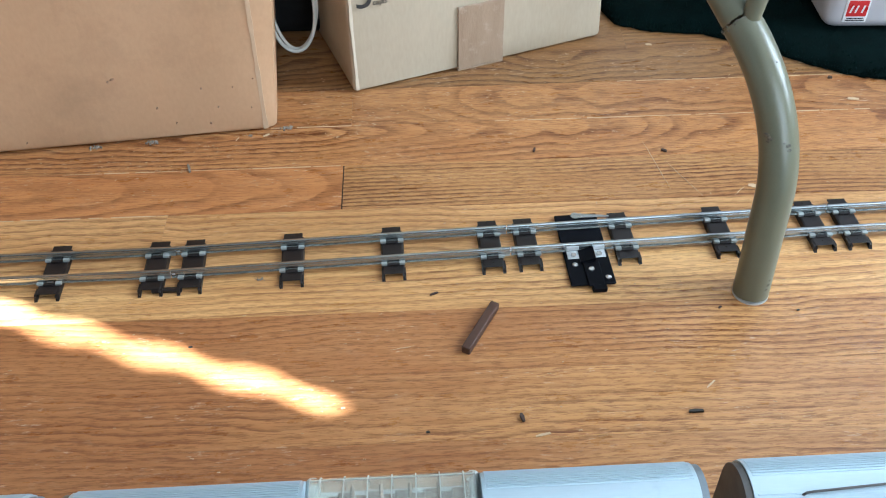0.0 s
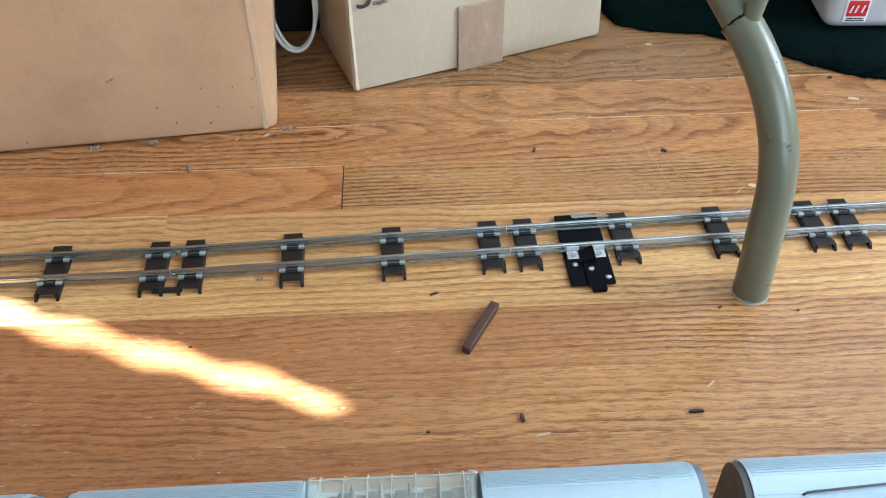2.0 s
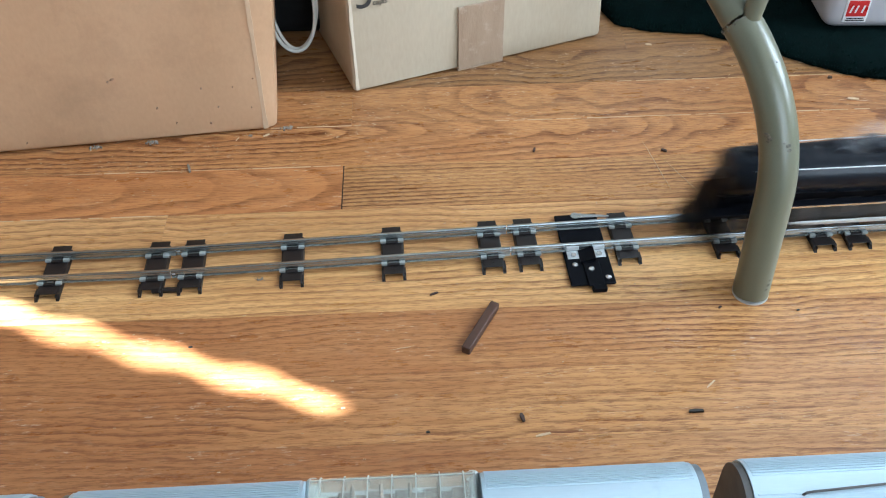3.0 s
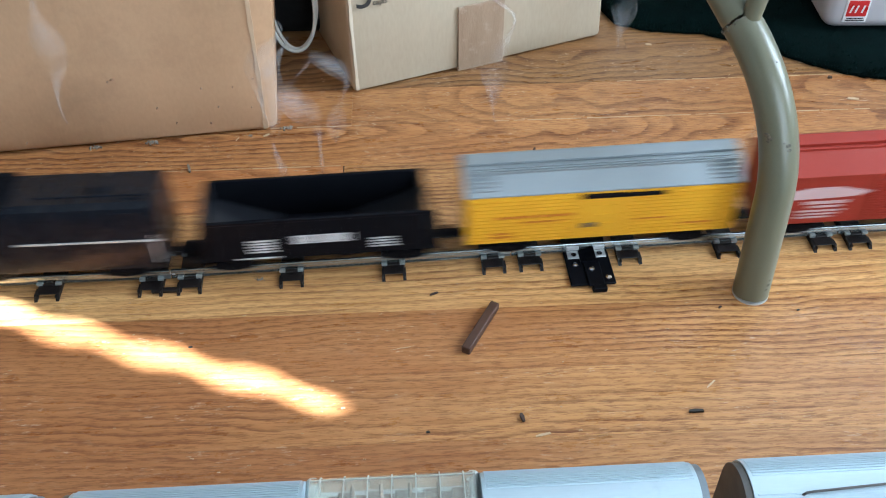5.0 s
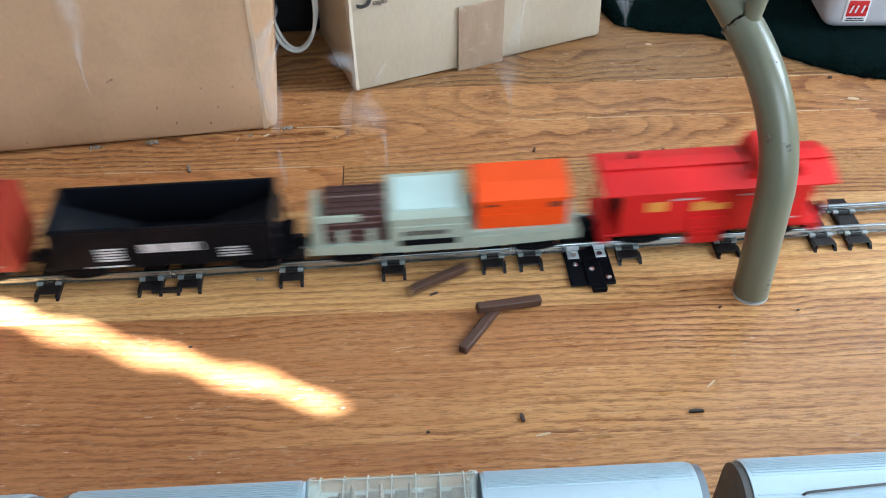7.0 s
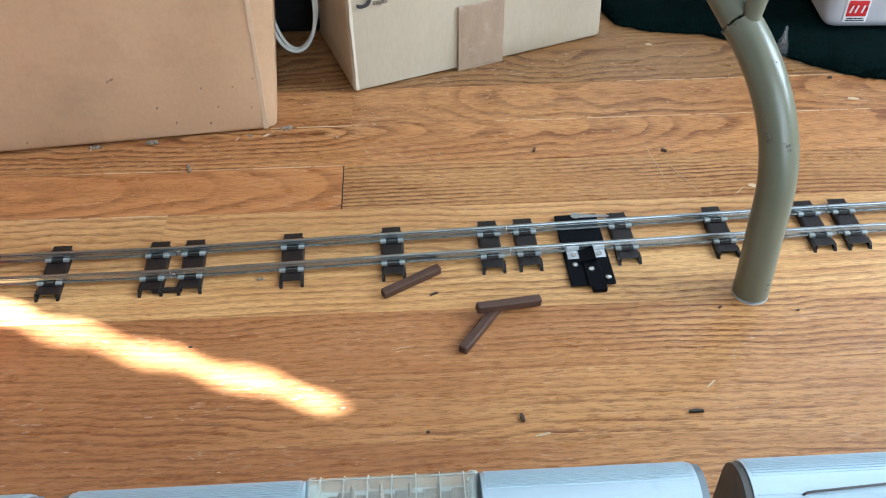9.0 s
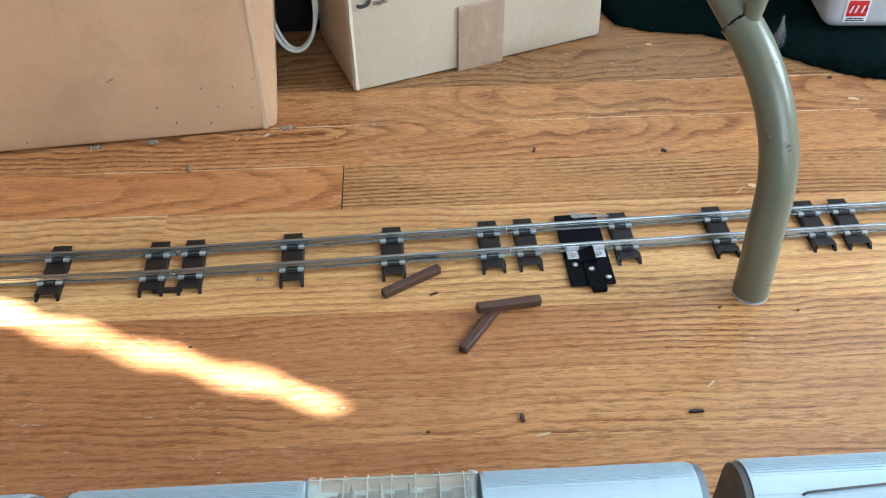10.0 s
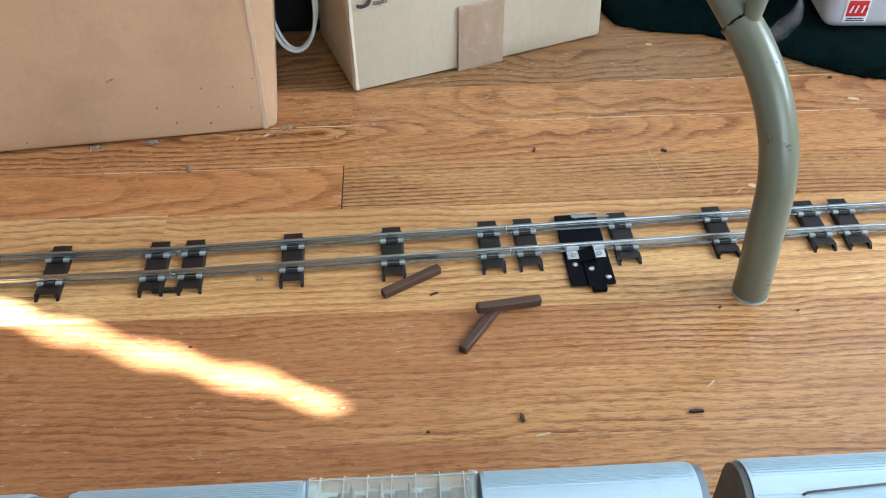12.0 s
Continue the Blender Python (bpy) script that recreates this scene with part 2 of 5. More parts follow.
# ================= mesh helpers =================
def block(bm, x0, x1, y0, y1, z0, z1, bevel=0.0, seg=1):
    r = bmesh.ops.create_cube(bm, size=1)
    vs = r["verts"]
    for v in vs:
        v.co = Vector((x0 + (v.co.x + 0.5) * (x1 - x0), y0 + (v.co.y + 0.5) * (y1 - y0), z0 + (v.co.z + 0.5) * (z1 - z0)))
    if bevel > 0:
        es = list({e for v in vs for e in v.link_edges})
        bmesh.ops.bevel(bm, geom=es, offset=bevel, segments=seg, affect="EDGES", profile=0.5, clamp_overlap=True)
    return vs


def prism(bm, profile, a0, a1, axis="x"):
    """Closed profile swept between a0 and a1 along axis. Profile pairs are (y, z) for x, (x, z) for y, (x, y) for z."""
    def at(a, u, v):
        return {"x": (a, u, v), "y": (u, a, v), "z": (u, v, a)}[axis]
    A = [bm.verts.new(at(a0, u, v)) for u, v in profile]
    B = [bm.verts.new(at(a1, u, v)) for u, v in profile]
    n = len(profile)
    fs = [bm.faces.new((A[i], A[(i + 1) % n], B[(i + 1) % n], B[i])) for i in range(n)]
    fs += [bm.faces.new(A[::-1]), bm.faces.new(B)]
    return fs


def rod(bm, a, b, r, seg=12, r2=None):
    a, b = Vector(a), Vector(b)
    d = b - a
    m = Matrix.Translation((a + b) / 2) @ d.to_track_quat("Z", "Y").to_matrix().to_4x4()
    bmesh.ops.create_cone(bm, cap_ends=True, segments=seg, radius1=r, radius2=r if r2 is None else r2, depth=d.length, matrix=m)


def sweep(bm, pts, r, seg=14, flat=1.0):
    """Round tube along points; r is a number or one per point."""
    pts = [Vector(q) for q in pts]
    rs = r if isinstance(r, (list, tuple)) else [r] * len(pts)
    rings, up = [], None
    for i, q in enumerate(pts):
        d = (pts[min(i + 1, len(pts) - 1)] - pts[max(i - 1, 0)]).normalized()
        if up is None:
            up = d.orthogonal().normalized()
        up = (up - d * up.dot(d)).normalized()
        side = d.cross(up)
        rings.append([bm.verts.new(q + rs[i] * (math.cos(2 * math.pi * k / seg) * up + flat * math.sin(2 * math.pi * k / seg) * side)) for k in range(seg)])
    for A, B in zip(rings, rings[1:]):
        for k in range(seg):
            bm.faces.new((A[k], A[(k + 1) % seg], B[(k + 1) % seg], B[k]))
    bm.faces.new(rings[0][::-1])
    bm.faces.new(rings[-1])


def smooth(me, angle=0.6):
    for p in me.polygons:
        p.use_smooth = True
    me.set_sharp_from_angle(angle=angle)


def mesh_of(name, bm, material, soft=True):
    bmesh.ops.recalc_face_normals(bm, faces=bm.faces)
    me = bpy.data.meshes.new(name)
    bm.to_mesh(me)
    bm.free()
    me.materials.append(material)
    if soft:
        smooth(me)
    return me


def part(name, bm, material, parent=None, label="", at=None):
    ob = new(name, mesh_of(name, bm, material))
    if parent is not None:
        ob.parent = parent
    if at is not None:
        ob.matrix_basis = at
    if label:
        ob["label"] = label
    return ob


def solo(name, bm, material, label, category, at=None, **k):
    return tagged(part(name, bm, material, None, "", at), label, category, **k)


def holder(name, label, category, at=None, **k):
    ob = new(name)
    ob.empty_display_size = 0.02
    if at is not None:
        ob.matrix_basis = at
    return tagged(ob, label, category, **k)


def B():
    return bmesh.new()


def text_part(name, body, size, material, parent, m, extrude=0.0002, label=""):
    cu = bpy.data.curves.new(name, "FONT")
    cu.body, cu.size, cu.extrude, cu.align_x = body, size, extrude, "LEFT"
    tmp = bpy.data.objects.new("tmp", cu)
    scene.collection.objects.link(tmp)
    me = bpy.data.meshes.new_from_object(tmp.evaluated_get(bpy.context.evaluated_depsgraph_get()))
    bpy.data.objects.remove(tmp)
    me.name = name
    me.materials.clear()
    me.materials.append(material)
    ob = new(name, me)
    ob.parent = parent
    ob.matrix_basis = m
    if label:
        ob["label"] = label
    return ob


# ================= the room =================
RX0, RX1, RY0, RY1, RH = -1.75, 1.75, -1.5, 1.75, 2.4
bm = B()
block(bm, RX0 - 0.1, RX1 + 0.1, RY0 - 0.1, RY1 + 0.1, -0.06, -0.0035)
floor = tagged(part("floor", bm, SEAM), "varnished oak strip floor, worn and dusty", "floor", kind="structure")


def walled(name, axis, pos, thick, a0, a1, hole=None):
    """Upright wall; hole = (a0, a1, z0, z1)."""
    bm = B()

    def seg(u0, u1, z0, z1):
        if u1 - u0 < 1e-4 or z1 - z0 < 1e-4:
            return
        if axis == "x":
            block(bm, min(pos, pos + thick), max(pos, pos + thick), u0, u1, z0, z1)
        else:
            block(bm, u0, u1, min(pos, pos + thick), max(pos, pos + thick), z0, z1)
    last = a0
    for h in sorted(hole or []):
        seg(last, h[0], 0, RH)
        seg(h[0], h[1], 0, h[2])
        seg(h[0], h[1], h[3], RH)
        last = h[1]
    seg(last, a1, 0, RH)
    return tagged(part(name, bm, WALL), "plain painted room wall", "wall", kind="structure")


EAST_W, SLIT_W = (-0.01, 0.85, 0.50, 1.70), (-0.62, -0.05, 1.248, 1.80)
walled("wall_east", "x", RX1, 0.1, RY0 - 0.1, RY1 + 0.1, [EAST_W, SLIT_W])
walled("wall_west", "x", RX0, -0.1, RY0 - 0.1, RY1 + 0.1)
# unseen opening made up to hold the sheen lamp
SHEEN_W = (0.78, 1.62, 0.75, 1.95)
walled("wall_north", "y", RY1, 0.1, RX0, RX1, [SHEEN_W])
walled("wall_south", "y", RY0, -0.1, RX0, RX1, [(0.33, 1.67, 0.18, 1.72)])
bm = B()
block(bm, RX0 - 0.1, RX1 + 0.1, RY0 - 0.1, RY1 + 0.1, RH, RH + 0.08)
tagged(part("ceiling", bm, CEIL), "plain white ceiling", "ceiling", kind="structure")


# unseen opaque panels, added so no sun enters behind the area lamps
def blind(name, axis, pos, h):
    bm = B()
    a0, a1, z0, z1 = h
    g = 0.004
    if axis == "x":
        block(bm, pos, pos + 0.012, a0 + g, a1 - g, z0 + g, z1 - g, 0.002)
    else:
        block(bm, a0 + g, a1 - g, pos, pos + 0.012, z0 + g, z1 - g, 0.002)
    return tagged(part(name, bm, BLIND), "unseen pale roller blind added to keep the sun out of an opening", "blind", kind="structure")


blind("sun_blind_east", "x", RX1 + 0.03, EAST_W)
blind("sun_blind_south", "y", RY0 - 0.042, (0.33, 1.67, 0.18, 1.72))
blind("sun_blind_north", "y", RY1 + 0.03, SHEEN_W)


SLIT_Y, SLIT_HALF = -0.295, 0.0079


def curtain(y_out, edge_mid, side):
    """Unseen hanging panel in the slit window, added to shape the sun strip; its inner edge waves about edge_mid."""
    bm = B()
    n = 120
    z0, z1 = 1.22, 1.83
    cols = []
    for i in range(n + 1):
        z = z0 + (z1 - z0) * i / n
        wave = 0.0034 * math.sin(z * 2 * math.pi / 0.044 + (0.0 if side > 0 else 1.0)) + 0.0008 * math.sin(z * 2 * math.pi / 0.017 + side)
        close = SLIT_HALF * max(0.0, 1 - (z - 1.248) / 0.018) ** 2
        e = edge_mid + wave - side * close
        cols.append([bm.verts.new((x, y, z)) for x, y in ((RX1 - 0.004, y_out), (RX1 - 0.004, e), (RX1 - 0.008, e), (RX1 - 0.008, y_out))])
    for P, Q in zip(cols, cols[1:]):
        for k in range(4):
            bm.faces.new((P[k], P[(k + 1) % 4], Q[(k + 1) % 4], Q[k]))
    bm.faces.new(cols[0][::-1])
    bm.faces.new(cols[-1])
    return tagged(part("curtain", bm, CURTAIN), "unseen brown curtain panel whose waved edge shapes the sun strip", "curtain", kind="structure")


curtain(-0.66, SLIT_Y - SLIT_HALF, -1)
curtain(-0.015, SLIT_Y + SLIT_HALF, 1)


# ================= track =================
RAIL_Z = 0.0105
GAUGE = 0.0122
JOINTS = [(-0.440, 0.5083), (-0.187, 0.5113), (0.0668, 0.5222), (0.3205, 0.5328), (0.574, 0.5400)]


def oval():
    """Centre line from the far right end of the loop, through the straight, to the far left: list of (s, point), s rising to the right."""
    R, step = 0.51, 0.01
    right, left = [], []
    x, y = JOINTS[-1]
    a = math.atan2(JOINTS[-1][1] - JOINTS[-2][1], JOINTS[-1][0] - JOINTS[-2][0])
    s = 0.574
    turned = 0.0
    while s < 4.2:
        x, y, s = x + step * math.cos(a), y + step * math.sin(a), s + step
        if turned < math.pi:
            a -= step / R
            turned += step / R
        right.append((s, Vector((x, y))))
    x, y = JOINTS[0]
    a = math.atan2(JOINTS[0][1] - JOINTS[1][1], JOINTS[0][0] - JOINTS[1][0])
    s = -0.44
    turned = 0.0
    while s > -4.2:
        x, y, s = x + step * math.cos(a), y + step * math.sin(a), s - step
        if turned < math.pi:
            a += step / R
            turned += step / R
        left.append((s, Vector((x, y))))
    mid = []
    for (xa, ya), (xb, yb) in zip(JOINTS, JOINTS[1:]):
        for k in range(8):
            f = k / 8
            mid.append((xa + (xb - xa) * f, Vector((xa + (xb - xa) * f, ya + (yb - ya) * f))))
    mid.append((JOINTS[-1][0], Vector(JOINTS[-1])))
    return left[::-1] + mid + right


LINE = oval()
LINE_S = np.array([q[0] for q in LINE])
LINE_X = np.array([q[1].x for q in LINE])
LINE_Y = np.array([q[1].y for q in LINE])


def on_line(s):
    return Vector((float(np.interp(s, LINE_S, LINE_X)), float(np.interp(s, LINE_S, LINE_Y)), RAIL_Z))


def car_pose(s, reach=0.055):
    """Pose of a car whose middle is at s on the line, carried on two trucks."""
    a, b = on_line(s - reach), on_line(s + reach)
    return Matrix.Translation((a + b) / 2) @ Matrix.Rotation(math.atan2(b.y - a.y, b.x - a.x), 4, "Z")


def rail_mesh(length):
    bm = B()
    prof = [(-0.0026, 0.0040), (0.0026, 0.0040), (0.0026, 0.0046), (0.0013, 0.0050), (0.0012, 0.0080), (0.0010, 0.0083), (0.0014, 0.0087), (0.0014, 0.0096), (0.0008, 0.0105),
            (-0.0008, 0.0105), (-0.0014, 0.0096), (-0.0014, 0.0087), (-0.0010, 0.0083), (-0.0012, 0.0080), (-0.0013, 0.0050), (-0.0026, 0.0046)]
    prism(bm, prof, -length / 2, length / 2)
    return mesh_of("rail", bm, STEEL)


def tie_mesh():
    """Stamped channel tie with flared flanges."""
    bm = B()
    block(bm, -0.0072, 0.0072, -0.0252, 0.0262, 0.0033, 0.0041, 0.0003)
    for sx in (-1, 1):
        prism(bm, [(sx * 0.0066, 0.0041), (sx * 0.0080, 0.0036), (sx * 0.0088, 0.0), (sx * 0.0079, 0.0), (sx * 0.0072, 0.0030), (sx * 0.0066, 0.0033)], -0.0285, 0.0215, "y")
    for sx in (-1, 1):
        prism(bm, [(-0.0292, 0.0), (-0.0262, 0.0), (-0.0185, 0.0034), (-0.0255, 0.0040)], sx * 0.0078 - 0.0012, sx * 0.0078 + 0.0012, "x")
    rod(bm, (0, -0.0200, 0.0038), (0, -0.0200, 0.0045), 0.0009, 8)
    rod(bm, (0, 0.0235, 0.0038), (0, 0.0235, 0.0045), 0.0009, 8)
    return mesh_of("tie", bm, TIE_BLACK)


def clip_mesh():
    bm = B()
    for sx in (-1, 1):
        block(bm, sx * 0.0068 - 0.0021, sx * 0.0068 + 0.0021, -0.0046, -0.0018, 0.0041, 0.0062, 0.0001)
        block(bm, sx * 0.0068 - 0.0014, sx * 0.0068 + 0.0014, 0.0018, 0.0036, 0.0041, 0.0056, 0.0003)
    return mesh_of("rail_clip", bm, CLIP_GREY)


def fold_mesh():
    bm = B()
    block(bm, -0.0046, 0.0046, -0.0052, -0.0024, 0.0041, 0.0056, 0.0005)
    return mesh_of("rail_fold", bm, TIE_BLACK)


TIE_ME, CLIP_ME, FOLD_ME, RAIL_ME = tie_mesh(), clip_mesh(), fold_mesh(), rail_mesh(0.2532)
bm = B()
block(bm, -0.004, 0.004, -0.0012, 0.0012, 0.0058, 0.0082, 0.0005)
PIN_ME = mesh_of("joint_pin", bm, CLIP)


def linked(name, me, parent, m, label=""):
    ob = new(name, me)
    ob.parent = parent
    ob.matrix_basis = m
    if label:
        ob["label"] = label
    return ob


def straight_track(at, label="two-rail toy track with black metal ties on oak floor"):
    t = holder("track_section", label, "toy track", at, group="track sections")
    for sy in (-1, 1):
        linked("rail", RAIL_ME, t, pose(0, sy * GAUGE, 0), "worn bright steel rail")
        linked("joint_pin", PIN_ME, t, pose(0.1268, sy * GAUGE, 0))
    for x in (-0.113, -0.038, 0.038, 0.113):
        tie = linked("tie", TIE_ME, t, pose(x, 0, 0))
        for sy in (-1, 1):
            linked("rail_clip", CLIP_ME, tie, pose(0, sy * GAUGE, 0), "grey zinc rail clip")
            linked("rail_fold", FOLD_ME, tie, pose(0, sy * GAUGE, 0))
    return t


def section_pose(p, q):
    (xa, ya), (xb, yb) = p, q
    return Matrix.Translation(((xa + xb) / 2, (ya + yb) / 2, 0)) @ Matrix.Rotation(math.atan2(yb - ya, xb - xa), 4, "Z")


for p, q in zip(JOINTS, JOINTS[1:]):
    straight_track(section_pose(p, q))


def curved_track(s0, s1):
    """Section of the loop beyond the straight, built in its place."""
    t = holder("track_section", "curved two-rail toy track section on the oak floor", "toy track", group="track sections")
    n = 8
    for sy in (-1, 1):
        bm = B()
        rings = []
        for i in range(n + 1):
            s = s0 + (s1 - s0) * i / n
            m = car_pose(s, 0.01)
            rings.append([bm.verts.new(m @ Vector((0, sy * GAUGE + u, v - RAIL_Z))) for u, v in ((-0.0026, 0.0041), (0.0026, 0.0041), (0.0008, 0.006), (0.0014, 0.009), (0, 0.0105), (-0.0014, 0.009), (-0.0008, 0.006))])
        for P, Q in zip(rings, rings[1:]):
            for k in range(7):
                bm.faces.new((P[k], P[(k + 1) % 7], Q[(k + 1) % 7], Q[k]))
        bm.faces.new(rings[0][::-1])
        bm.faces.new(rings[-1])
        part("rail", bm, STEEL, t)
    for f in (0.05, 0.35, 0.65, 0.95):
        m = car_pose(s0 + (s1 - s0) * f, 0.01)
        m.translation.z = 0
        linked("tie", TIE_ME, t, m)


for k in range(13):
    curved_track(0.576 + 0.255 * k, 0.576 + 0.255 * (k + 1) - 0.001)
for k in range(13):
    curved_track(-0.442 - 0.255 * (k + 1) + 0.001, -0.442 - 0.255 * k)

# bridging wire clip between two ties
bm = B()
block(bm, -0.011, 0.011, -0.0022, 0.0016, 0.0, 0.0035, 0.0006)
block(bm, -0.011, -0.0085, -0.002, 0.006, 0.0, 0.003, 0.0005)
block(bm, 0.0085, 0.011, -0.002, 0.006, 0.0, 0.003, 0.0005)
solo("tie_connector", bm, TIE_BLACK, "small black metal connector joining two track ties", "connector", pose(-0.1885, 0.4872, 0, 0, 0, 1))


def track_trip():
    t = holder("track_trip", "black trip plate with silver rivets clamped under the toy track", "track accessory",
               Matrix.Translation((0.1235, 0.5275, 0)) @ Matrix.Rotation(radians(2.4), 4, "Z"))
    bm = B()
    block(bm, -0.0168, 0.0168, -0.0520, 0.0252, 0.0012, 0.0034, 0.0006)
    part("base_plate", bm, BLACK_PL, t)
    for sx in (-1, 1):
        bm = B()
        block(bm, sx * 0.0098 - 0.0048, sx * 0.0098 + 0.0048, -0.0255, -0.0165, 0.0036, 0.0046, 0.0004)
        block(bm, sx * 0.0098 - 0.0048, sx * 0.0098 + 0.0048, -0.0172, -0.0160, 0.0036, 0.0085, 0.0004)
        part("contact_tab", bm, CLIP, t, "bright silver contact tab")
        bm = B()
        rod(bm, (sx * 0.0098, -0.0222, 0.0044), (sx * 0.0098, -0.0222, 0.0056), 0.0021, 14)
        part("rivet", bm, RIVET, t)
    for x, y in ((-0.0102, -0.0315), (0.0008, -0.0380), (0.0120, -0.0465)):
        bm = B()
        zr = 0.0042 if 0 < x < 0.005 else 0.0030
        rod(bm, (x, y, zr), (x, y, zr + 0.0012), 0.0024, 14, 0.0022)
        bmesh.ops.create_uvsphere(bm, u_segments=12, v_segments=6, radius=0.0021, matrix=Matrix.Translation((x, y, zr + 0.001)) @ Matrix.Diagonal((1, 1, 0.5, 1)))
        part("rivet", bm, RIVET, t)
    bm = B()
    prism(bm, [(-0.006, 0.0036), (0.0055, 0.0036), (0.0055, 0.0082), (0.001, 0.0066), (-0.006, 0.0050)], -0.0300, -0.0175, "y")
    block(bm, -0.0040, 0.0080, -0.0545, -0.0290, 0.0034, 0.0044, 0.0004)
    block(bm, -0.0015, 0.0090, -0.0582, -0.0535, 0.0, 0.0048, 0.0005)
    part("lever", bm, BLACK_PL, t)
    bm = B()
    rod(bm, (-0.0005, 0.0222, 0.0034), (-0.0005, 0.0222, 0.0046), 0.0036, 18)
    prism(bm, [(-0.001, 0.0248), (0.004, 0.0246), (0.026, 0.0205), (0.026, 0.0190), (-0.001, 0.0198)], 0.0035, 0.0043, "z")
    part("spring_arm", bm, STEEL, t, "grey metal spring arm")


track_trip()


# ================= rolling stock =================
# local frame: x to the right along the track, origin on the rail top, z up; every car faces -x
def truck(parent, x, reach=0.017, label=""):
    bm = B()
    for sy in (-1, 1):
        prism(bm, [(-reach, 0.0045), (-reach, 0.0085), (-0.007, 0.0105), (0.007, 0.0105), (reach, 0.0085), (reach, 0.0045), (0.006, 0.0022), (-0.006, 0.0022)],
              sy * 0.0175 - 0.0015, sy * 0.0175 + 0.0015, "y")
        for k in (-1, 0, 1):
            block(bm, k * 0.0022 - 0.0007, k * 0.0022 + 0.0007, sy * 0.0194 - 0.0008, sy * 0.0194 + 0.0008, 0.003, 0.009)
    block(bm, -0.005, 0.005, -0.016, 0.016, 0.006, 0.0115)
    t = part("truck", bm, BLACK_PL, parent, label, pose(x, 0, 0))
    for wx in (-0.0115, 0.0115):
        bm = B()
        for sy in (-1, 1):
            rod(bm, (wx, sy * 0.0105, 0.0064), (wx, sy * 0.0138, 0.0064), 0.0064, 18)
            rod(bm, (wx, sy * 0.0095, 0.0064), (wx, sy * 0.0108, 0.0064), 0.0074, 18)
        rod(bm, (wx, -0.0165, 0.0064), (wx, 0.0165, 0.0064), 0.0013, 8)
        part("wheelset", bm, DARK_GREY, t)
    return t


def coupler(parent, x, side):
    bm = B()
    block(bm, min(x, x + side * 0.012), max(x, x + side * 0.012), -0.003, 0.003, 0.0065, 0.0105, 0.0008)
    block(bm, min(x + side * 0.009, x + side * 0.015), max(x + side * 0.009, x + side * 0.015), -0.0055, 0.0045, 0.0045, 0.0135, 0.0012)
    part("coupler", bm, BLACK_PL, parent)


def chassis(parent, half, tr, z0=0.009, z1=0.0145):
    bm = B()
    block(bm, -half, half, -0.019, 0.019, z0 + 0.002, z1, 0.001)
    block(bm, -half * 0.95, half * 0.95, -0.006, 0.006, z0, z0 + 0.003)
    part("underframe", bm, BLACK_PL, parent)
    truck(parent, -tr)
    truck(parent, tr)
    coupler(parent, -half, -1)
    coupler(parent, half, 1)


def print_bars(parent, mat_, rows, y=-0.0233, name="lettering"):
    """Unreadable print as bars: rows of (x0, x1, z0, z1)."""
    bm = B()
    for x0, x1, z0, z1 in rows:
        block(bm, x0, x1, y - 0.0003, y + 0.0004, z0, z1)
    part(name, bm, mat_, parent)


BOT, EAVE, RIDGE, HALF_W = 0.0150, 0.0605, 0.0772, 0.0230


def roof_profile(hw=HALF_W, eave=EAVE, ridge=RIDGE, lip=0.0008):
    return [(-hw - lip, eave - 0.0006), (-hw - lip, eave + 0.0006), (-hw * 0.52, ridge - 0.0048), (-0.0085, ridge - 0.0030), (0.0085, ridge - 0.0030),
            (hw * 0.52, ridge - 0.0048), (hw + lip, eave + 0.0006), (hw + lip, eave - 0.0006)]


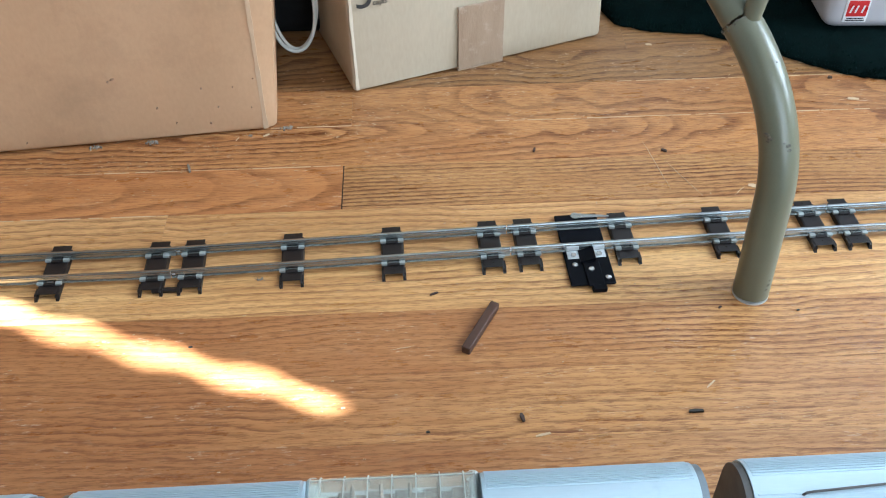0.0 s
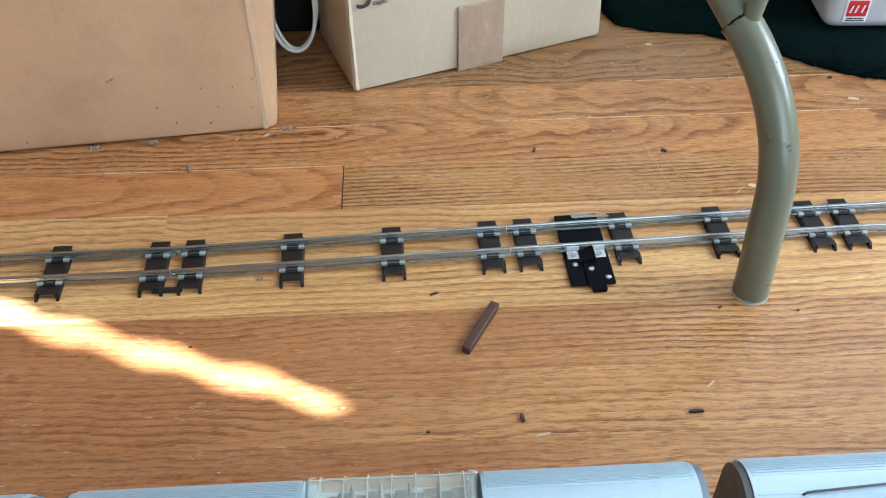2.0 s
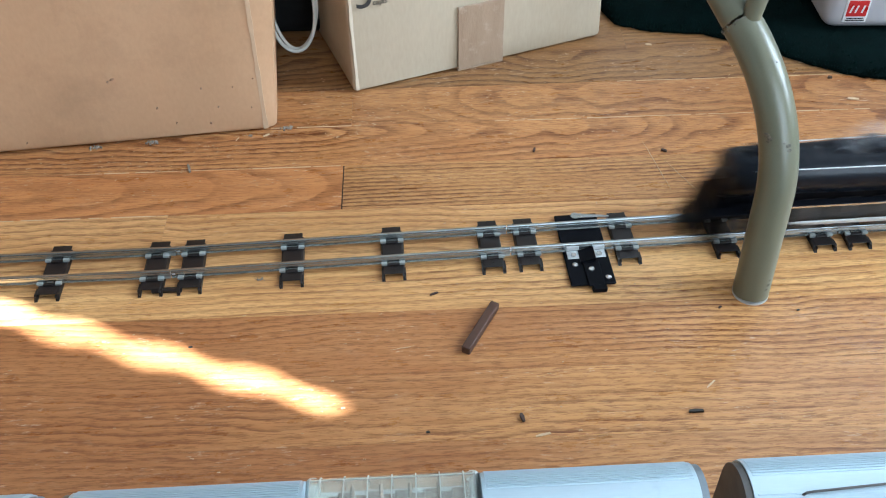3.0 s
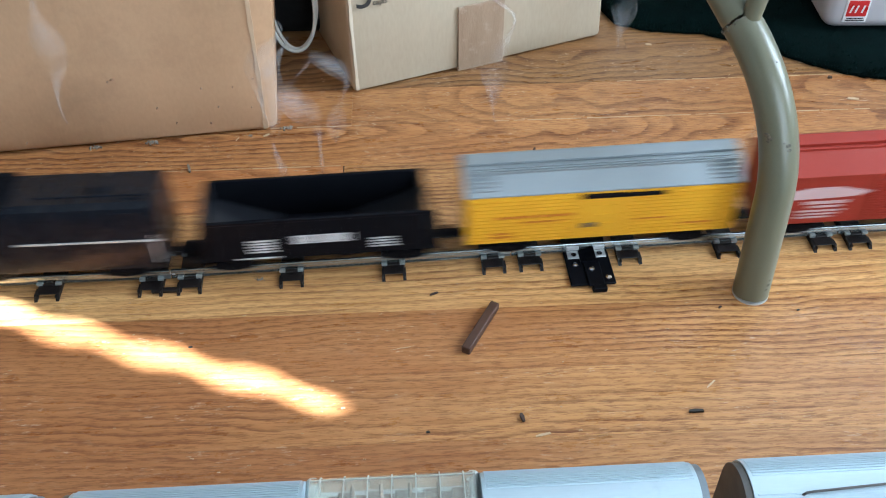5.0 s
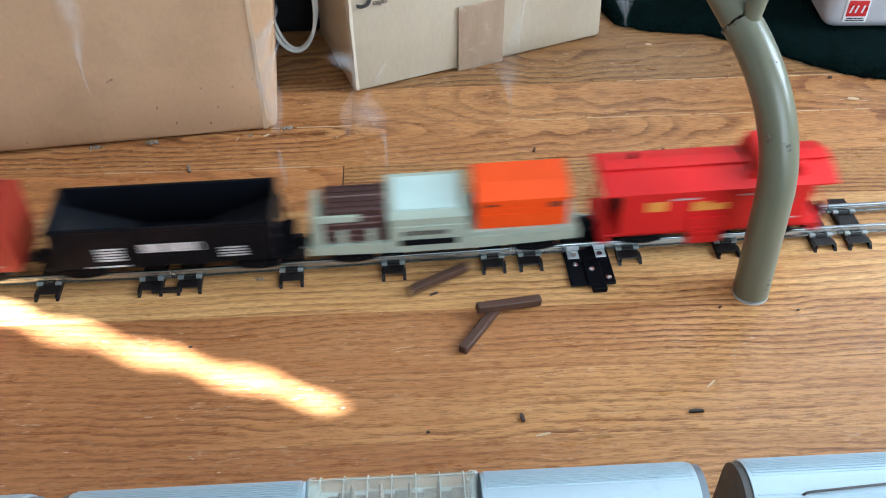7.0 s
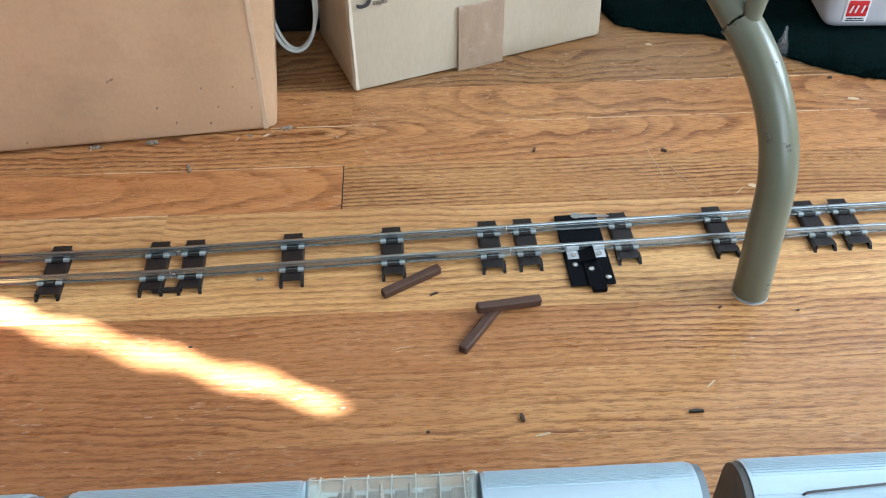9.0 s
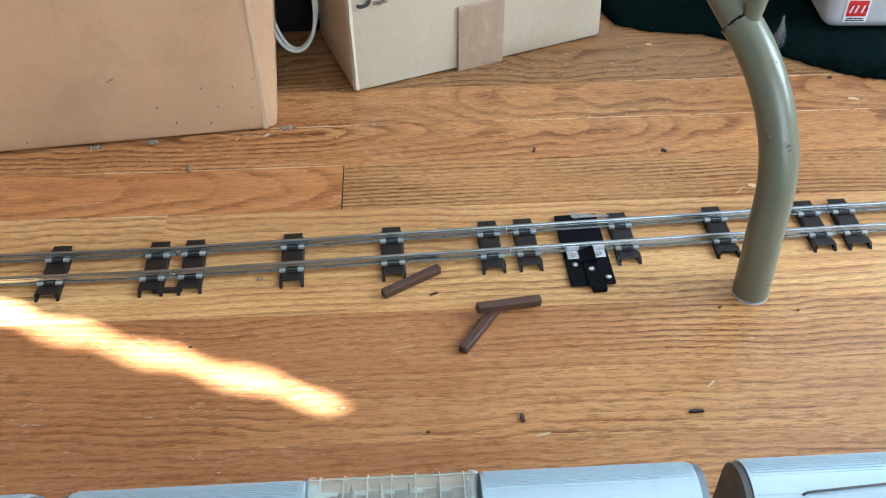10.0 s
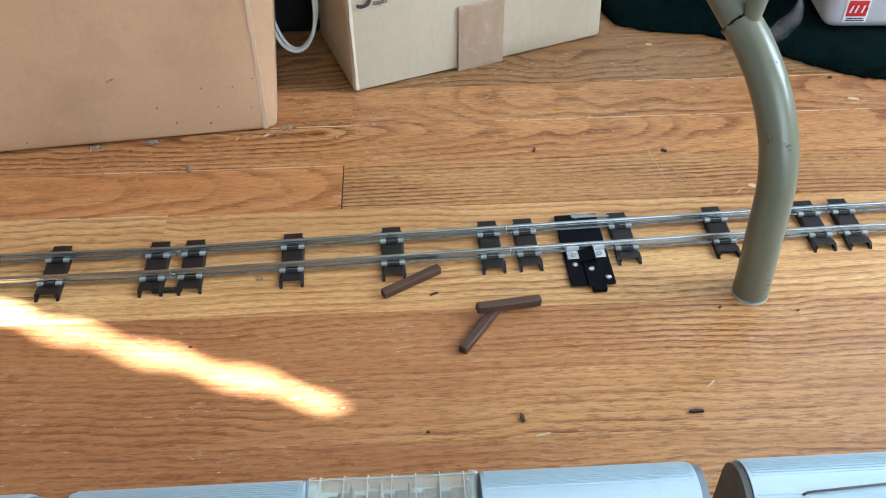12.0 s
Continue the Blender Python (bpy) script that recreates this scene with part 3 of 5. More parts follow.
def yellow_boxcar():
    c = holder("toy_boxcar", "yellow plastic toy reefer boxcar with ribbed silver roof", "toy boxcar", group="train cars")
    h = 0.0985
    bm = B()
    block(bm, -h, h, -HALF_W, HALF_W, BOT, EAVE - 0.0008, 0.0006)
    body = part("body", bm, YELLOW, c)
    n = 13
    for k in range(n):
        z = BOT + 0.0012 + k * (EAVE - BOT - 0.003) / n
        for x0, x1 in ((-h + 0.0015, -0.0165), (0.0165, h - 0.0015)):
            for sy in (-1, 1):
                bm = B()
                block(bm, x0, x1, sy * HALF_W - 0.0007, sy * HALF_W + 0.0007, z, z + 0.0024)
                part("side_board", bm, YELLOW, body)
    bm = B()
    prism(bm, roof_profile(), -h - 0.0008, h + 0.0008)
    for k in range(3):
        y = -0.0128 + k * 0.0017
        block(bm, -h + 0.0045, h - 0.0045, y, y + 0.0008, RIDGE - 0.0060 + k * 0.0006, RIDGE - 0.0038 + k * 0.0006)
    for sx in (-1, 1):
        for k in range(5):
            z = EAVE + 0.003 + k * 0.0024
            y = -HALF_W + 0.0015 + k * 0.0021
            block(bm, sx * 0.086 - 0.009, sx * 0.086 + 0.009, y, y + 0.001, z - 0.0015, z + 0.0012)
    part("roof", bm, SILVER_ROOF, c, "silver painted roof with raised ribs")
    bm = B()
    block(bm, -h, h, -0.0055, 0.0055, RIDGE - 0.0022, RIDGE - 0.0006)
    part("roof_walk", bm, SILVER_ROOF, c)
    bm = B()
    block(bm, -0.0155, 0.0155, -HALF_W - 0.0012, -HALF_W + 0.001, BOT + 0.002, EAVE - 0.006, 0.0005)
    for k in range(4):
        block(bm, -0.0140, 0.0140, -HALF_W - 0.0018, -HALF_W, BOT + 0.006 + k * 0.0085, BOT + 0.0072 + k * 0.0085)
    door = part("door", bm, YELLOW, c)
    bm = B()
    block(bm, -0.0145, -0.005, -HALF_W - 0.0028, -HALF_W - 0.001, BOT + 0.013, BOT + 0.0165, 0.0004)
    part("latch", bm, DARK_GREY, door)
    bm = B()
    block(bm, -0.0160, 0.0440, -HALF_W - 0.0022, -HALF_W + 0.0005, EAVE - 0.0062, EAVE - 0.0030, 0.0005)
    part("door_rail", bm, BLACK_PL, c, "black door rail")
    for row in ((-0.078, -0.05, 0.0395, 0.0413), (-0.047, -0.022, 0.0395, 0.0413), (-0.082, -0.064, 0.021, 0.0225), (-0.08, -0.066, 0.0243, 0.0258), (-0.06, -0.03, 0.0345, 0.0357),
                (0.024, 0.05, 0.0315, 0.0325), (0.058, 0.083, 0.0245, 0.0255)):
        print_bars(c, RED_INK, [row], y=-0.0239, name="side_lettering")
    chassis(c, h, 0.067)
    return c


def disc(bm, x, z, r0, r1, y=-0.0233, n=28):
    V = [[bm.verts.new((x + r * math.cos(2 * math.pi * k / n), yy, z + r * math.sin(2 * math.pi * k / n))) for k in range(n)] for yy in (y - 0.0004, y + 0.0004) for r in (r0, r1)]
    for a, b in ((0, 1), (1, 3), (3, 2), (2, 0)):
        for k in range(n):
            bm.faces.new((V[a][k], V[a][(k + 1) % n], V[b][(k + 1) % n], V[b][k]))


def red_boxcar():
    c = holder("toy_boxcar", "oxide red plastic toy boxcar with faded white lettering", "toy boxcar", group="train cars")
    h = 0.0975
    bm = B()
    block(bm, -h, h, -HALF_W, HALF_W, BOT, EAVE - 0.0008, 0.0006)
    body = part("body", bm, RED_BROWN, c)
    for sx in (-1, 1):
        for k in range(6):
            x = sx * (0.024 + 0.0125 * k)
            bm = B()
            block(bm, x - 0.0004, x + 0.0004, -HALF_W - 0.0004, HALF_W + 0.0004, BOT + 0.001, EAVE - 0.002)
            part("panel_rib", bm, RED_BROWN, body)
    bm = B()
    prism(bm, roof_profile(lip=0.0014), -h - 0.0008, h + 0.0008)
    for k in range(12):
        x = -h + 0.009 + k * (2 * h - 0.018) / 11
        for sy in (-1, 1):
            prism(bm, [(sy * HALF_W, EAVE), (sy * HALF_W, EAVE + 0.0014), (sy * 0.012, RIDGE - 0.0040), (sy * 0.012, RIDGE - 0.0055)], x - 0.0006, x + 0.0006)
    part("roof", bm, RED_BROWN, c)
    bm = B()
    block(bm, -h, h, -0.0100, -0.0086, RIDGE - 0.0036, RIDGE - 0.0020)
    block(bm, -h, h, -0.0060, 0.0060, RIDGE - 0.0024, RIDGE - 0.0006)
    part("roof_walk", bm, RED_BROWN, c)
    bm = B()
    block(bm, -0.0175, 0.0175, -HALF_W - 0.0014, -HALF_W + 0.001, BOT + 0.002, EAVE - 0.005, 0.0005)
    door = part("door", bm, RED_BROWN, c)
    for k in range(14):
        bm = B()
        block(bm, -0.0160, 0.0160, -HALF_W - 0.0020, -HALF_W, BOT + 0.005 + k * 0.0024, BOT + 0.006 + k * 0.0024)
        part("door_rib", bm, RED_BROWN, door)
    bm = B()
    prism(bm, [(-0.086, 0.0395), (-0.086, 0.0465), (-0.065, 0.0500), (-0.045, 0.0500), (-0.030, 0.0465), (-0.020, 0.0445), (-0.030, 0.0410), (-0.050, 0.0400)], -0.0238, -0.0230, "y")
    part("road_emblem", bm, PINK_INK, c)
    for x0, x1, z0, z1 in ((-0.068, -0.036, 0.0345, 0.0370), (-0.064, -0.04, 0.0310, 0.0325)):
        print_bars(c, PINK_INK, [(x0, x1, z0, z1)], y=-0.0234, name="side_lettering")
    bm = B()
    for x0, x1, z0, z1 in ((-0.072, -0.038, 0.0272, 0.0284), (-0.07, -0.042, 0.0242, 0.0252), (-0.072, -0.046, 0.0212, 0.0222)):
        block(bm, x0, x1, -0.0238, -0.0230, z0, z1)
    part("data_lettering", bm, PINK_INK, c)
    for x0, x1 in ((0.03, 0.05), (0.055, 0.085)):
        print_bars(c, PINK_INK, [(x0, x1, 0.0205, 0.0215)], y=-0.0234, name="data_lettering")
    bm = B()
    disc(bm, 0.058, 0.0410, 0.0095, 0.0125)
    for k in range(4):
        block(bm, 0.0505, 0.0655, -0.0238, -0.0230, 0.0365 + k * 0.0024, 0.0378 + k * 0.0024)
    part("round_emblem", bm, PINK_INK, c)
    chassis(c, h, 0.067)
    return c


def hopper():
    c = holder("toy_hopper_car", "black plastic toy hopper car with white lettering", "toy hopper", group="train cars")
    h, zt, w = 0.0785, 0.0520, 0.0225
    for sy in (-1, 1):
        bm = B()
        block(bm, -h, h, sy * w - 0.0009, sy * w + 0.0009, 0.0150, zt, 0.0004)
        wall = part("side_wall", bm, BLACK_PL, c)
        bm = B()
        block(bm, -h - 0.001, h + 0.001, sy * (w + 0.0006) - 0.0014, sy * (w + 0.0006) + 0.0014, zt - 0.0022, zt + 0.0006, 0.0005)
        part("top_rim", bm, BLACK_PL, wall)
        for k in range(7):
            x = -h + 0.006 + k * (2 * h - 0.012) / 6
            bm = B()
            block(bm, x - 0.0009, x + 0.0009, sy * (w + 0.001) - 0.001, sy * (w + 0.001) + 0.001, 0.0165, zt - 0.002)
            part("side_post", bm, BLACK_PL, wall)
    for sx in (-1, 1):
        bm = B()
        block(bm, sx * h - 0.0009, sx * h + 0.0009, -w, w, 0.034, zt + 0.0006, 0.0003)
        prism(bm, [(sx * h, 0.0365), (sx * h, 0.0385), (sx * 0.028, 0.0185), (sx * 0.028, 0.0165)], -w, w, "y")
        part("slope_sheet", bm, BLACK_LIT_SLOPE, c)
        bm = B()
        block(bm, min(sx * h, sx * (h + 0.011)), max(sx * h, sx * (h + 0.011)), -0.020, 0.020, 0.0110, 0.0150, 0.0008)
        for sy in (-1, 1):
            rod(bm, (sx * (h + 0.009), sy * 0.019, 0.014), (sx * (h - 0.001), sy * 0.019, zt - 0.004), 0.0008, 8)
            block(bm, sx * (h + 0.001) - 0.001, sx * (h + 0.001) + 0.001, sy * 0.0185 - 0.001, sy * 0.0185 + 0.001, 0.0145, 0.038)
        part("end_platform", bm, BLACK_PL, c)
    bm = B()
    block(bm, -0.03, 0.03, -w, w, 0.0150, 0.0175)
    for sx in (-1, 1):
        prism(bm, [(sx * 0.006, 0.0175), (sx * 0.036, 0.0175), (sx * 0.027, 0.005), (sx * 0.012, 0.005)], -0.014, 0.014, "y")
    part("hopper_bay", bm, BLACK_PL, c)
    print_bars(c, WHITE_INK, [(-0.0160, 0.0265, 0.0290, 0.0297), (-0.0160, 0.0265, 0.0357, 0.0364), (-0.0160, -0.0153, 0.0290, 0.0364), (0.0258, 0.0265, 0.0290, 0.0364)] +
               [(-0.0138 + 0.0053 * k, -0.0138 + 0.0053 * k + 0.0042, 0.0305, 0.0350) for k in range(7)], y=-w - 0.0015, name="name_panel")
    print_bars(c, WHITE_INK, [(-0.0490 + 0.0004 * k, -0.0300, 0.0225 + 0.0026 * k, 0.0236 + 0.0026 * k) for k in range(5)] + [(-0.056, -0.028, 0.0165, 0.0175)], y=-w - 0.0015, name="side_lettering")
    print_bars(c, WHITE_INK, [(0.0400, 0.0570 - 0.0006 * k, 0.0215 + 0.0026 * k, 0.0224 + 0.0026 * k) for k in range(4)], y=-w - 0.0015, name="data_lettering")
    chassis(c, h + 0.008, 0.063)
    return c


def tie_car():
    c = holder("toy_work_car", "tan toy work car with brown log bay and orange house", "toy work car", group="train cars")
    h = 0.0985
    bm = B()
    prism(bm, [(-h, 0.0150), (-0.030, 0.0125), (0.030, 0.0125), (h, 0.0160), (h, 0.0230), (-h, 0.0230)], -HALF_W, HALF_W, "y")
    block(bm, 0.0170, h - 0.002, -HALF_W + 0.001, HALF_W - 0.001, 0.0225, 0.0275, 0.0006)
    part("deck", bm, TAN, c)
    # log bay at the front
    bm = B()
    block(bm, -0.0865, -0.0415, -0.0200, 0.0090, 0.0230, 0.0535, 0.0006)
    bay = part("log_bay", bm, BROWN_LOAD, c, "dark brown slatted log bay")
    for k in range(5):
        bm = B()
        block(bm, -0.0885, -0.0465, -0.0212, -0.0196, 0.0245 + k * 0.0056, 0.0253 + k * 0.0056)
        part("slat", bm, SLAT_EDGE, bay)
        bm = B()
        block(bm, -0.0868, -0.0412, -0.0160 + k * 0.0055, -0.0150 + k * 0.0055, 0.0530, 0.0543)
        part("slat", bm, SLAT_EDGE if k == 2 else BROWN_LOAD, bay)
    bm = B()
    block(bm, -0.0945, -0.061, -0.0218, -0.0190, 0.0440, 0.0500, 0.0004)
    for x in (-0.0900, -0.0740, -0.0530):
        block(bm, x - 0.0026, x + 0.0026, -0.0222, -0.0200, 0.0225, 0.0365 if x > -0.08 else 0.0440, 0.0003)
    block(bm, -0.0950, -0.0895, -0.021, 0.010, 0.0225, 0.0500, 0.0005)
    part("bay_frame", bm, TAN, c)
    # middle cab with wide skylight
    bm = B()
    block(bm, -0.0400, 0.0160, -0.0215, 0.0215, 0.0230, 0.0440, 0.0006)
    block(bm, -0.0400, 0.0160, -0.0225, -0.0205, 0.0185, 0.0365, 0.0004)
    cab = part("cab", bm, TAN, c)
    bm = B()
    prism(bm, [(-0.0225, 0.0425), (-0.0225, 0.0440), (-0.019, 0.0470), (0.019, 0.0525), (0.0225, 0.0490), (0.0225, 0.0425)], -0.0405, 0.0165)
    part("cab_roof", bm, TAN, cab)
    bm = B()
    V = [(-0.0170, 0.0477), (0.0145, 0.0522)]
    prism(bm, [(V[0][0], V[0][1] - 0.001), (V[0][0], V[0][1] + 0.0010), (V[1][0], V[1][1] + 0.0010), (V[1][0], V[1][1] - 0.001)], -0.0360, 0.0110)
    part("roof_panel", bm, PALE, cab, "pale blue-grey roof panel")
    bm = B()
    block(bm, -0.0330, 0.0090, -0.0232, -0.0216, 0.0190, 0.0240)
    part("discharge_slot", bm, BLACK_PL, c)
    print_bars(c, DARK_GREY, [(-0.0300 + 0.0054 * k, -0.0300 + 0.0054 * k + 0.0040, 0.0285, 0.0325) for k in range(6)], y=-0.0228, name="side_lettering")
    # orange house
    bm = B()
    block(bm, 0.0235, 0.0885, -0.0195, 0.0195, 0.0232, 0.0540, 0.0006)
    for z in (0.0450, 0.0395):
        block(bm, 0.0235, 0.0885, -0.0202, -0.0190, z, z + 0.0012)
    house = part("house", bm, ORANGE, c, "bright orange equipment house")
    bm = B()
    prism(bm, [(-0.0212, 0.0530), (-0.0212, 0.0548), (-0.011, 0.0640), (0.011, 0.0640), (0.0212, 0.0548), (0.0212, 0.0530)], 0.0225, 0.0895)
    part("house_roof", bm, ORANGE, house)
    bm = B()
    block(bm, 0.0300, 0.0370, -0.0204, -0.0190, 0.0485, 0.0500)
    part("house_vent", bm, BROWN_LOAD, house)
    bm = B()
    block(bm, 0.0760, 0.0835, -0.0204, -0.0190, 0.0455, 0.0498)
    part("house_vent", bm, BROWN_LOAD, house)
    chassis(c, h, 0.067, 0.008, 0.0125)
    return c


def caboose():
    c = holder("toy_caboose", "bright red plastic toy caboose with roof cupola", "toy caboose", group="train cars")
    h = 0.0700
    bm = B()
    block(bm, -h, h, -0.0218, 0.0218, 0.0130, 0.0555, 0.0006)
    block(bm, -0.0830, 0.0830, -0.0218, 0.0218, 0.0125, 0.0150, 0.0005)
    part("body", bm, RED, c)
    bm = B()
    prism(bm, [(-0.0250, 0.0540), (-0.0250, 0.0553), (-0.014, 0.0610), (0, 0.0632), (0.014, 0.0610), (0.0250, 0.0553), (0.0250, 0.0540)], -0.0850, 0.0850)
    part("roof", bm, RED, c)
    bm = B()
    prism(bm, [(0.0215, 0.0560), (0.0245, 0.0655), (0.0300, 0.0715), (0.0550, 0.0715), (0.0605, 0.0655), (0.0635, 0.0560)], -0.0185, 0.0185, "y")
    cup = part("cupola", bm, RED, c)
    bm = B()
    prism(bm, [(-0.0200, 0.0700), (-0.0200, 0.0716), (-0.009, 0.0745), (0.009, 0.0745), (0.0200, 0.0716), (0.0200, 0.0700)], 0.0285, 0.0565)
    part("cupola_roof", bm, RED, cup)
    for x in (0.031, 0.046):
        bm = B()
        block(bm, x, x + 0.0085, -0.0190, -0.0180, 0.0605, 0.0665)
        part("cupola_window", bm, BLACK_PL, cup)
    bm = B()
    prism(bm, [(0.0222, 0.0600), (0.0240, 0.0650), (0.0247, 0.0648), (0.0229, 0.0598)], -0.013, 0.013, "y")
    part("cupola_end_window", bm, BLACK_PL, cup)
    bm = B()
    block(bm, -0.0850, 0.0210, -0.0055, 0.0055, 0.0628, 0.0642, 0.0003)
    block(bm, 0.0640, 0.0850, -0.0055, 0.0055, 0.0628, 0.0642, 0.0003)
    part("roof_walk", bm, RED, c)
    for sx in (-1, 1):
        # black panel painted in for the shade under the roof overhang
        bm = B()
        block(bm, sx * 0.0702 - 0.0005, sx * 0.0702 + 0.0005, -0.0080, 0.0080, 0.0160, 0.0480, 0.0002)
        part("end_shade_panel", bm, BLACK_PL, c, "black panel for the shade under the roof end")
        for sy in (-1, 1):
            bm = B()
            block(bm, sx * 0.0702 - 0.0004, sx * 0.0702 + 0.0004, sy * 0.0145 - 0.0035, sy * 0.0145 + 0.0035, 0.0330, 0.0460, 0.0002)
            part("end_window", bm, DARK_GREY, c)
    # the lit window's glow is painted as a plain orange colour
    for x, m, nm in ((-0.052, ORANGE_INK_GLOW, "lit_window"), (0.040, DARK_GREY, "window")):
        bm = B()
        block(bm, x, x + 0.015, -0.0224, -0.0214, 0.0355, 0.0445, 0.0003)
        part(nm, bm, m, c)
    bm = B()
    block(bm, -0.0180, 0.0080, -0.0228, -0.0214, 0.0350, 0.0405)
    block(bm, -0.0180, -0.0050, -0.0228, -0.0214, 0.0400, 0.0430)
    part("side_emblem", bm, ORANGE_INK_GLOW, c)
    print_bars(c, PINK_INK, [(-0.034, -0.014, 0.0455, 0.0468), (0.016, 0.036, 0.0465, 0.0478), (0.033, 0.063, 0.0215, 0.0226)], y=-0.0222, name="side_lettering")
    bm = B()
    prism(bm, [(-0.0185, 0.028), (0.009, 0.028), (0.0075, 0.003), (-0.0165, 0.003)], -0.0235, -0.0205, "y")
    for k in range(3):
        block(bm, -0.0155, 0.0065, -0.0242, -0.0232, 0.0080 + k * 0.005, 0.0095 + k * 0.005)
    part("tool_box", bm, RED, c)
    for sx in (-1, 1):
        bm = B()
        for sy in (-1, 0, 1):
            rod(bm, (sx * 0.0815, sy * 0.019, 0.0145), (sx * 0.0815, sy * 0.019, 0.0330), 0.0008, 8)
        rod(bm, (sx * 0.0815, -0.0198, 0.0330), (sx * 0.0815, 0.0198, 0.0330), 0.0008, 8)
        block(bm, sx * 0.080 - 0.003, sx * 0.080 + 0.003, -0.0218, 0.0218, 0.006, 0.0075)
        for sy in (-1, 1):
            block(bm, sx * 0.080 - 0.003, sx * 0.080 + 0.003, sy * 0.0212 - 0.0006, sy * 0.0212 + 0.0006, 0.006, 0.0140)
        part("end_railing", bm, RED, c)
    bm = B()
    rod(bm, (-0.058, 0.008, 0.0600), (-0.058, 0.008, 0.0660), 0.0022, 12)
    part("stove_pipe", bm, BLACK_PL, c)
    chassis(c, h + 0.009, 0.050, 0.008, 0.0128)
    return c


def tender():
    c = holder("toy_tender", "black plastic toy locomotive tender with coal load", "toy tender", group="train cars")
    h = 0.0960
    bm = B()
    prism(bm, [(-0.0228, 0.0135), (-0.0228, 0.0600), (-0.0205, 0.0680), (-0.0165, 0.0712), (0.0165, 0.0712), (0.0205, 0.0680), (0.0228, 0.0600), (0.0228, 0.0135)], -h, h)
    part("body", bm, BLACK_GL, c)
    bm = B()
    block(bm, -h + 0.006, -0.005, -0.0190, 0.0190, 0.070, 0.0735, 0.001)
    for _ in range(90):
        x, y = random.uniform(-h + 0.012, -0.012), random.uniform(-0.014, 0.014)
        r = random.uniform(0.0018, 0.0032)
        bmesh.ops.create_icosphere(bm, subdivisions=1, radius=r, matrix=Matrix.Translation((x, y, 0.0745 + 0.004 * (1 - (y / 0.016) ** 2))))
    part("coal_load", bm, BLACK_PL, c)
    bm = B()
    for k in range(3):
        block(bm, 0.0700, 0.0860, -0.0225 + k * 0.0045, -0.0215 + k * 0.0045, 0.0640 + 0.0035 * k, 0.0655 + 0.0035 * k)
    block(bm, 0.010, 0.090, -0.0100, 0.0100, 0.0710, 0.0722, 0.0004)
    rod(bm, (0.055, 0, 0.071), (0.055, 0, 0.0755), 0.006, 16)
    part("water_hatch", bm, BLACK_GL, c)
    bm = B()
    block(bm, -0.006, 0.0940, -0.0237, -0.0222, 0.0400, 0.0413)
    rod(bm, (0.090, -0.0238, 0.020), (0.090, -0.0238, 0.046), 0.0006, 6)
    part("hand_rail", bm, CLIP, c, "thin silver handrail line")
    print_bars(c, WHITE_INK, [(-0.088 + 0.001 * k, -0.062 - 0.001 * k, 0.0310 + 0.0024 * k, 0.0322 + 0.0024 * k) for k in range(4)], y=-0.0228, name="side_lettering")
    chassis(c, h, 0.062)
    truck(c, -0.040)
    return c


